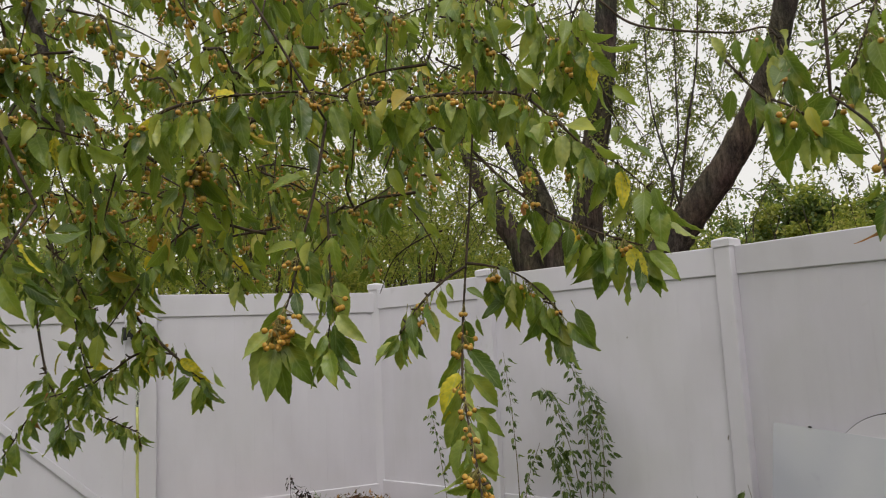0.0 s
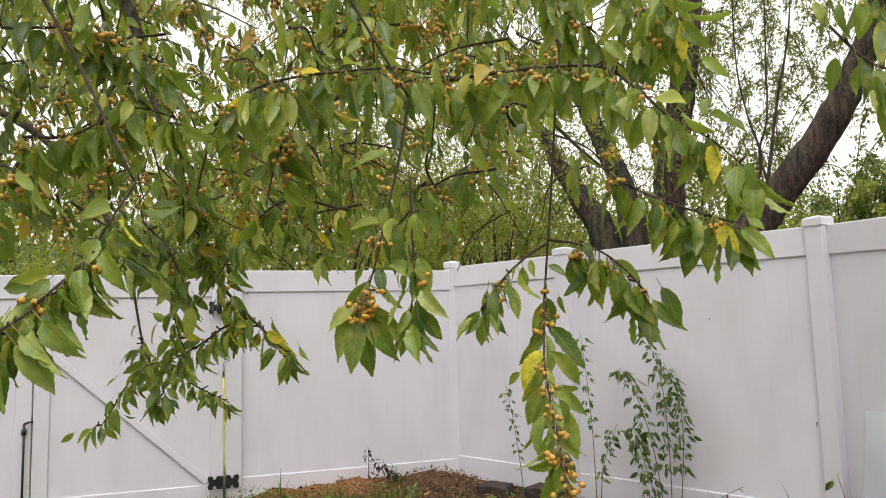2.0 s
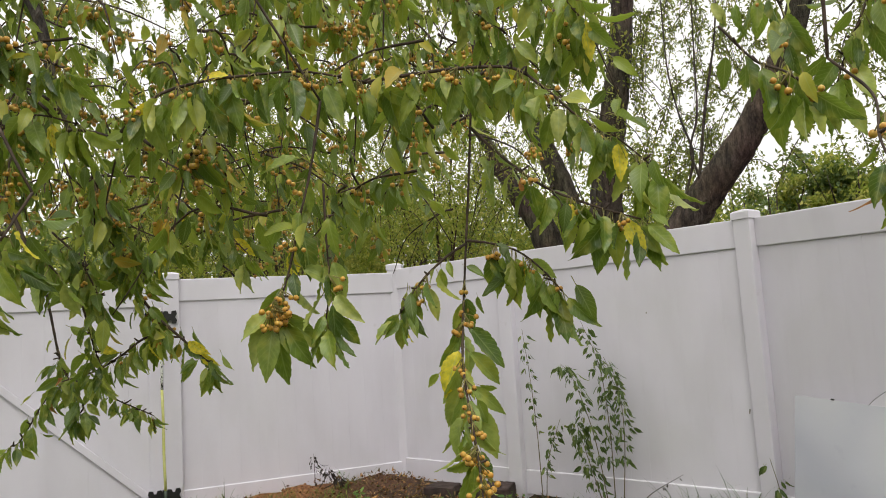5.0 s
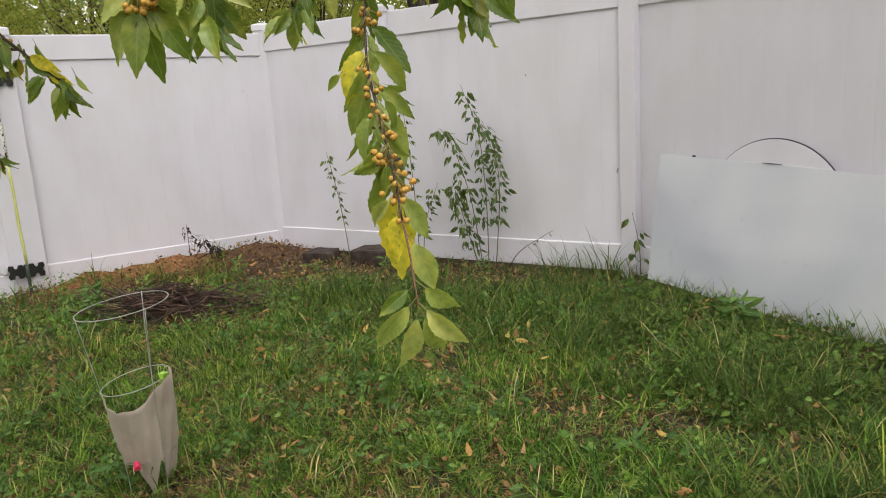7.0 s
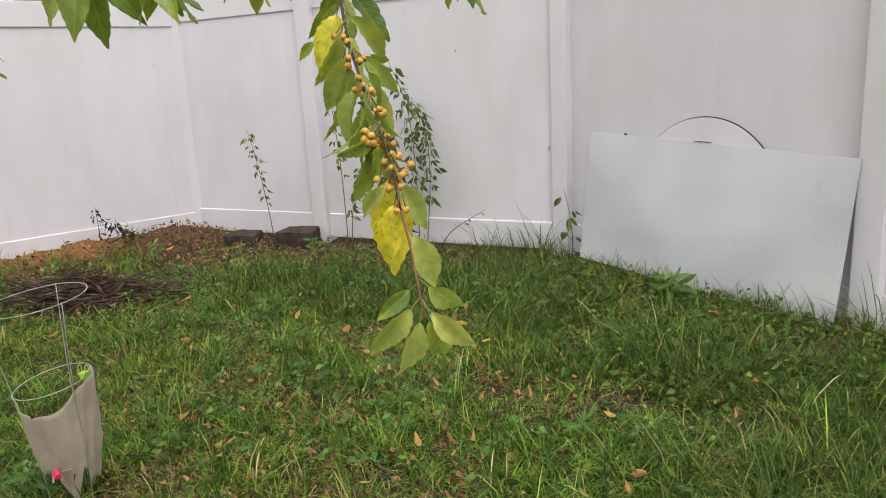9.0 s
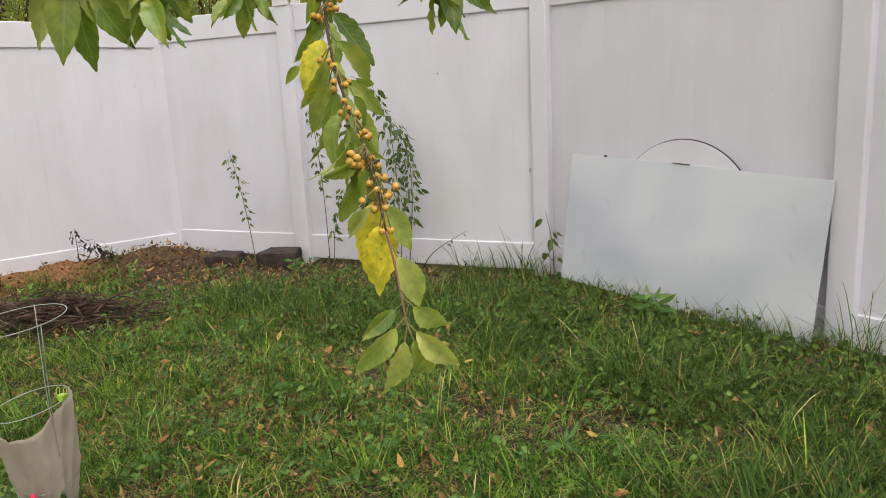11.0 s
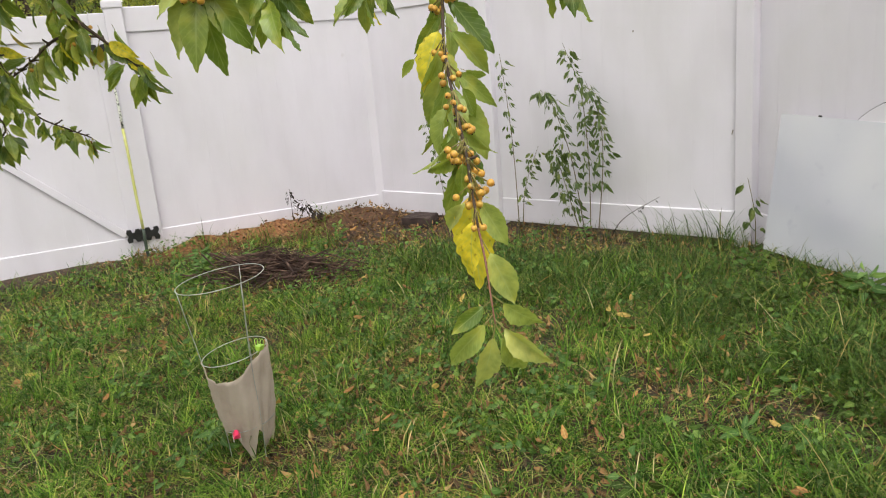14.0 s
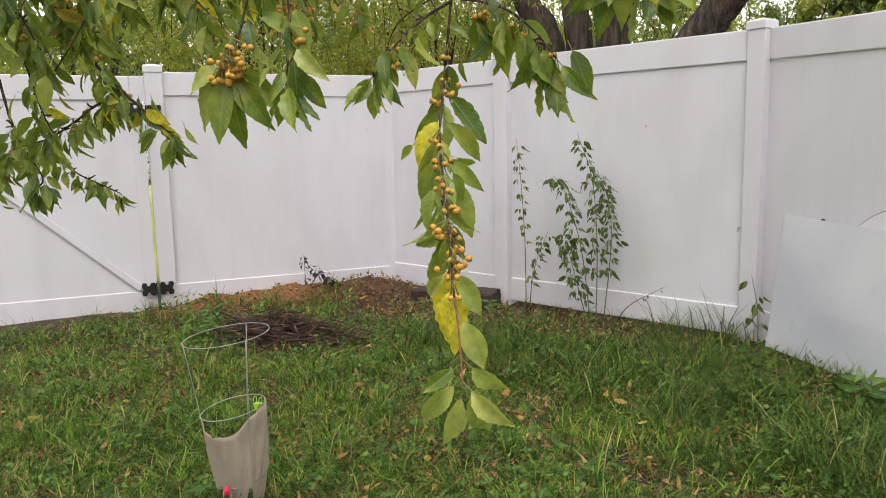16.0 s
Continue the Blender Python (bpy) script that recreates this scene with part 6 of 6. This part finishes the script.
def build_big_tree():
    rng = random.Random(101)
    foot = Vector((0.7, 2.3, -0.05))
    tree = empty("yard_tree", foot, "large tree with several dark furrowed trunks behind the fence", "tree", "trees beyond the fence")
    bpy.context.view_layer.update()
    inv = tree.matrix_world.inverted()
    trunks = [
        ([(0.75, 2.2, -0.1), (0.85, 2.2, 1.1), (0.937, 2.2, 2.22), (0.981, 2.2, 2.685), (1.074, 2.2, 3.14), (1.206, 2.2, 3.7), (1.30, 2.2, 4.2), (1.4, 2.2, 5.2), (1.4, 2.2, 6.4)], 0.20, 0.09),
        ([(0.66, 2.22, -0.1), (0.62, 2.2, 1.2), (0.552, 2.2, 2.148), (0.45, 2.2, 2.71), (0.245, 2.2, 3.216), (0.067, 2.2, 3.609), (-0.102, 2.2, 4.05), (-0.4, 2.0, 5.2)], 0.17, 0.07),
        ([(0.6, 2.2, -0.1), (0.42, 2.2, 1.3), (0.139, 2.2, 2.317), (-0.068, 2.2, 2.63), (-0.246, 2.2, 2.918), (-0.433, 2.2, 3.183), (-0.584, 2.2, 3.485), (-1.0, 2.0, 4.4)], 0.20, 0.05),
    ]
    for pts, r0, r1 in trunks:
        s = Soup()
        tube(s, smooth_path(pts, 8), r0, r1, 14, knobs=0.05, rng=rng)
        put("trunk", s.mesh("trunk", [BARK]), tree, inv)
    crown(tree, inv, rng, 900, lambda: (rng.uniform(-6.5, 1.9), rng.uniform(-0.6, 4.2), rng.uniform(2.5, 6.2)), 0.058, WOODLEAF, [(0.9, 2.4, 4.4), (0.3, 1.5, 4.2), (-0.7, 1.5, 4.3)], 62)


def build_leaning_tree():
    rng = random.Random(102)
    foot = Vector((1.3, 1.5, -0.05))
    tree = empty("leaning_tree", foot, "leaning tree trunk with sparse willowy twigs behind the fence", "tree", "trees beyond the fence")
    bpy.context.view_layer.update()
    inv = tree.matrix_world.inverted()
    s = Soup()
    tube(s, smooth_path([(1.2, 1.5, -0.1), (1.55, 1.5, 1.1), (1.90, 1.5, 1.75), (2.10, 1.5, 2.02), (2.37, 1.5, 2.34), (2.655, 1.5, 2.65), (2.87, 1.5, 2.95), (3.02, 1.5, 3.22), (3.16, 1.48, 3.5), (3.45, 1.4, 4.3), (3.9, 1.3, 5.2)], 8), 0.19, 0.075, 14, knobs=0.05, rng=rng)
    put("trunk", s.mesh("trunk", [BARK]), tree, inv)
    for pts in ([(2.18, 1.42, 2.1), (2.195, 1.4, 2.25), (2.25, 1.4, 2.61), (2.2, 1.4, 2.97), (2.145, 1.4, 3.44), (2.137, 1.4, 4.2)], [(2.30, 1.44, 2.25), (2.285, 1.4, 2.39), (2.265, 1.4, 2.66), (2.327, 1.4, 2.94), (2.35, 1.4, 3.38), (2.42, 1.4, 4.2)], [(2.30, 1.42, 2.4), (2.42, 1.42, 3.0), (2.55, 1.4, 3.6), (2.6, 1.4, 4.2)]):
        s = Soup()
        tube(s, smooth_path([Vector(p) + Vector((rng.uniform(-0.03, 0.03), 0, 0)) for p in pts], 6), 0.015, 0.005, 7, knobs=0.15, rng=rng)
        put("limb", s.mesh("limb", [BARK]), tree, inv)
    crown(tree, inv, rng, 125, lambda: (rng.triangular(0.6, 3.7, 2.0), rng.uniform(1.75, 3.6), rng.uniform(2.7, 5.6)), 0.055, WILLOWLEAF, [(2.3, 1.8, 3.6), (2.6, 1.9, 3.9)], 100, 0.09, False)
    crown(tree, inv, rng, 75, lambda: (rng.uniform(3.2, 5.2), rng.uniform(1.4, 3.2), rng.uniform(3.15, 4.8)), 0.065, WILLOWLEAF, [(3.5, 1.5, 4.3)], 90, 0.10)


def crown(tree, inv, rng, sprays, where, size, mat, bases, per=34, scatter=0.13, limbs=True):
    """Hanging sprays of small leaves on thin twigs, joined by limbs to the trunks."""
    wood, lv = Soup(), Soup()
    for k in range(sprays):
        q = Vector(where())
        b = Vector(rng.choice(bases)) + Vector((0, 0, rng.uniform(-0.9, 0.9)))
        if limbs and k % 8 == 0 and (q - b).length < 2.0:
            midp = b.lerp(q, 0.5) + Vector((0, 0, 0.25))
            tube(wood, smooth_path([b, midp, q], 5), 0.009, 0.003, 5)
        ln = rng.uniform(0.5, 1.1)
        tip = q + Vector((rng.uniform(-0.45, 0.45), rng.uniform(-0.45, 0.45), -ln * rng.uniform(0.5, 1)))
        path = smooth_path([q, q.lerp(tip, 0.45) + Vector((0, 0, 0.12)), tip], 5)
        tube(wood, path, 0.006, 0.002, 4)
        for j in range(per):
            p, d = twig_frame(path, rng.random())
            p = p + rand_dir(rng) * rng.uniform(0, scatter)
            d = (rand_dir(rng) + Vector((0, 0, -0.8))).normalized()
            side = d.cross(rand_dir(rng)).normalized()
            quad_leaf(lv, p, d, side, size * rng.uniform(0.6, 1.2), size * 0.36)
    put("branchwork", wood.mesh("branchwork", [BARK]), tree, inv, kind="stuff")
    put("crown", lv.mesh("crown", [mat]), tree, inv, kind="stuff")


def build_shrub(name, x, y, rx, ry, h, n, size, mat, label, seed, ground=None, category="shrub"):
    rng = random.Random(seed)
    z0 = height(x, y) if ground is None else ground
    ob = empty(name, (x, y, z0), label, category, "bushes beyond the fence")
    wood, lv = Soup(), Soup()
    clumps = []
    for k in range(10):
        a = 6.283 * k / 10 + rng.uniform(-0.3, 0.3)
        tip = Vector((rx * 0.8 * math.cos(a) * rng.uniform(0.3, 1), ry * 0.8 * math.sin(a) * rng.uniform(0.3, 1), h * rng.uniform(0.55, 0.95)))
        tube(wood, smooth_path([Vector((rng.uniform(-0.1, 0.1), rng.uniform(-0.1, 0.1), -0.05)), tip * 0.5 + Vector((0, 0, 0.15 * h)), tip], 4), 0.02 * h / 2, 0.006, 5)
    for k in range(46):
        d = rand_dir(rng)
        rr = rng.uniform(0.55, 1.0)
        clumps.append((Vector((d.x * rx * rr, d.y * ry * rr, h * 0.55 + d.z * h * 0.42 * rr)), rng.uniform(0.13, 0.3) * min(rx, h)))
    for j in range(n):
        c, r = rng.choice(clumps)
        p = c + Vector((rng.gauss(0, 0.6), rng.gauss(0, 0.6), rng.gauss(0, 0.5))) * r
        if p.z < 0.03:
            p.z = 0.03 + rng.random() * 0.2
        d = (rand_dir(rng) + Vector((0, 0, -0.4))).normalized()
        quad_leaf(lv, p, d, d.cross(rand_dir(rng)).normalized(), size * rng.uniform(0.6, 1.3), size * 0.55)
    put("stem", wood.mesh("stems", [BARK]), ob)
    put("crown", lv.mesh("crown", [mat]), ob, kind="stuff")


build_big_tree()
build_leaning_tree()
for k, (x, y, rx, h) in enumerate(((-1.8, 2.6, 1.3, 2.9), (-3.6, 1.4, 1.5, 3.3), (-5.6, -0.2, 1.7, 3.7), (-0.2, 4.6, 1.5, 3.0), (-6.6, -2.6, 1.8, 3.2), (2.0, 4.8, 1.0, 2.25),  (-3.6, 4.6, 2.0, 4.3), (-6.5, 2.6, 2.2, 4.8))):
    build_shrub("shrub", x, y, rx, rx * 0.9, h * (1.22 if x < 1 else 1.0), 10500, 0.066, SHRUBLEAF, "yellowing green shrub growing behind the white fence", 200 + k)
for k, (x, y, rx, h, mat) in enumerate(((0.1, 8.6, 1.2, 3.5, FARLEAF), (0.7, 7.9, 0.9, 3.6, SHRUBLEAF), (1.35, 8.5, 0.9, 4.1, FARLEAF), (1.9, 8.1, 1.0, 3.75, SHRUBLEAF), (2.6, 8.8, 1.1, 3.9, FARLEAF), (3.3, 9.2, 1.3, 4.2, SHRUBLEAF), (4.2, 9.0, 1.3, 4.3, FARLEAF), (5.0, 8.2, 1.3, 4.1, SHRUBLEAF))):
    build_shrub("shrub", x, y, rx, rx * 0.9, h, 8500, 0.10, mat, "dense rounded green shrub well beyond the fence", 250 + k)
for k, (x, y, rx, h) in enumerate(((-1.5, 17, 3.2, 4.9), (1.8, 19, 3.4, 4.6), (-5.0, 15, 3.2, 5.4), (5.2, 18, 3.6, 4.4), (8.5, 16, 3.4, 4.3), (-9, 11, 3.4, 5.8), (-12, 5, 3.6, 6.0), (-13, -1, 3.6, 6.2), (-13, -7, 3.6, 6.0))):
    build_shrub("distant_tree", x, y, rx, rx, h, 3600, 0.22, FARLEAF, "rounded leafy green tree far beyond the fence", 300 + k, None, "tree")


def build_far_woods():
    """A belt of trees all round at a distance."""
    rng = random.Random(401)
    lv = Soup()
    for k in range(15000):
        a = rng.uniform(0, 6.283)
        r = rng.uniform(30, 38)
        top = 6.5 + 2.2 * noise.noise(Vector((math.cos(a) * 4, math.sin(a) * 4, 3.0))) + 0.9 * noise.noise(Vector((math.cos(a) * 15, math.sin(a) * 15, 1.0)))
        p = Vector((r * math.cos(a), r * math.sin(a), top * rng.random() ** 0.7))
        d = (rand_dir(rng) + Vector((0, 0, -0.3))).normalized()
        quad_leaf(lv, p, d, d.cross(rand_dir(rng)).normalized(), rng.uniform(0.5, 1.0), 0.6)
    tagged(new("far_woods", lv.mesh("far_woods", [FARLEAF])), "belt of green woodland in the distance", "woods", kind="stuff")


build_far_woods()
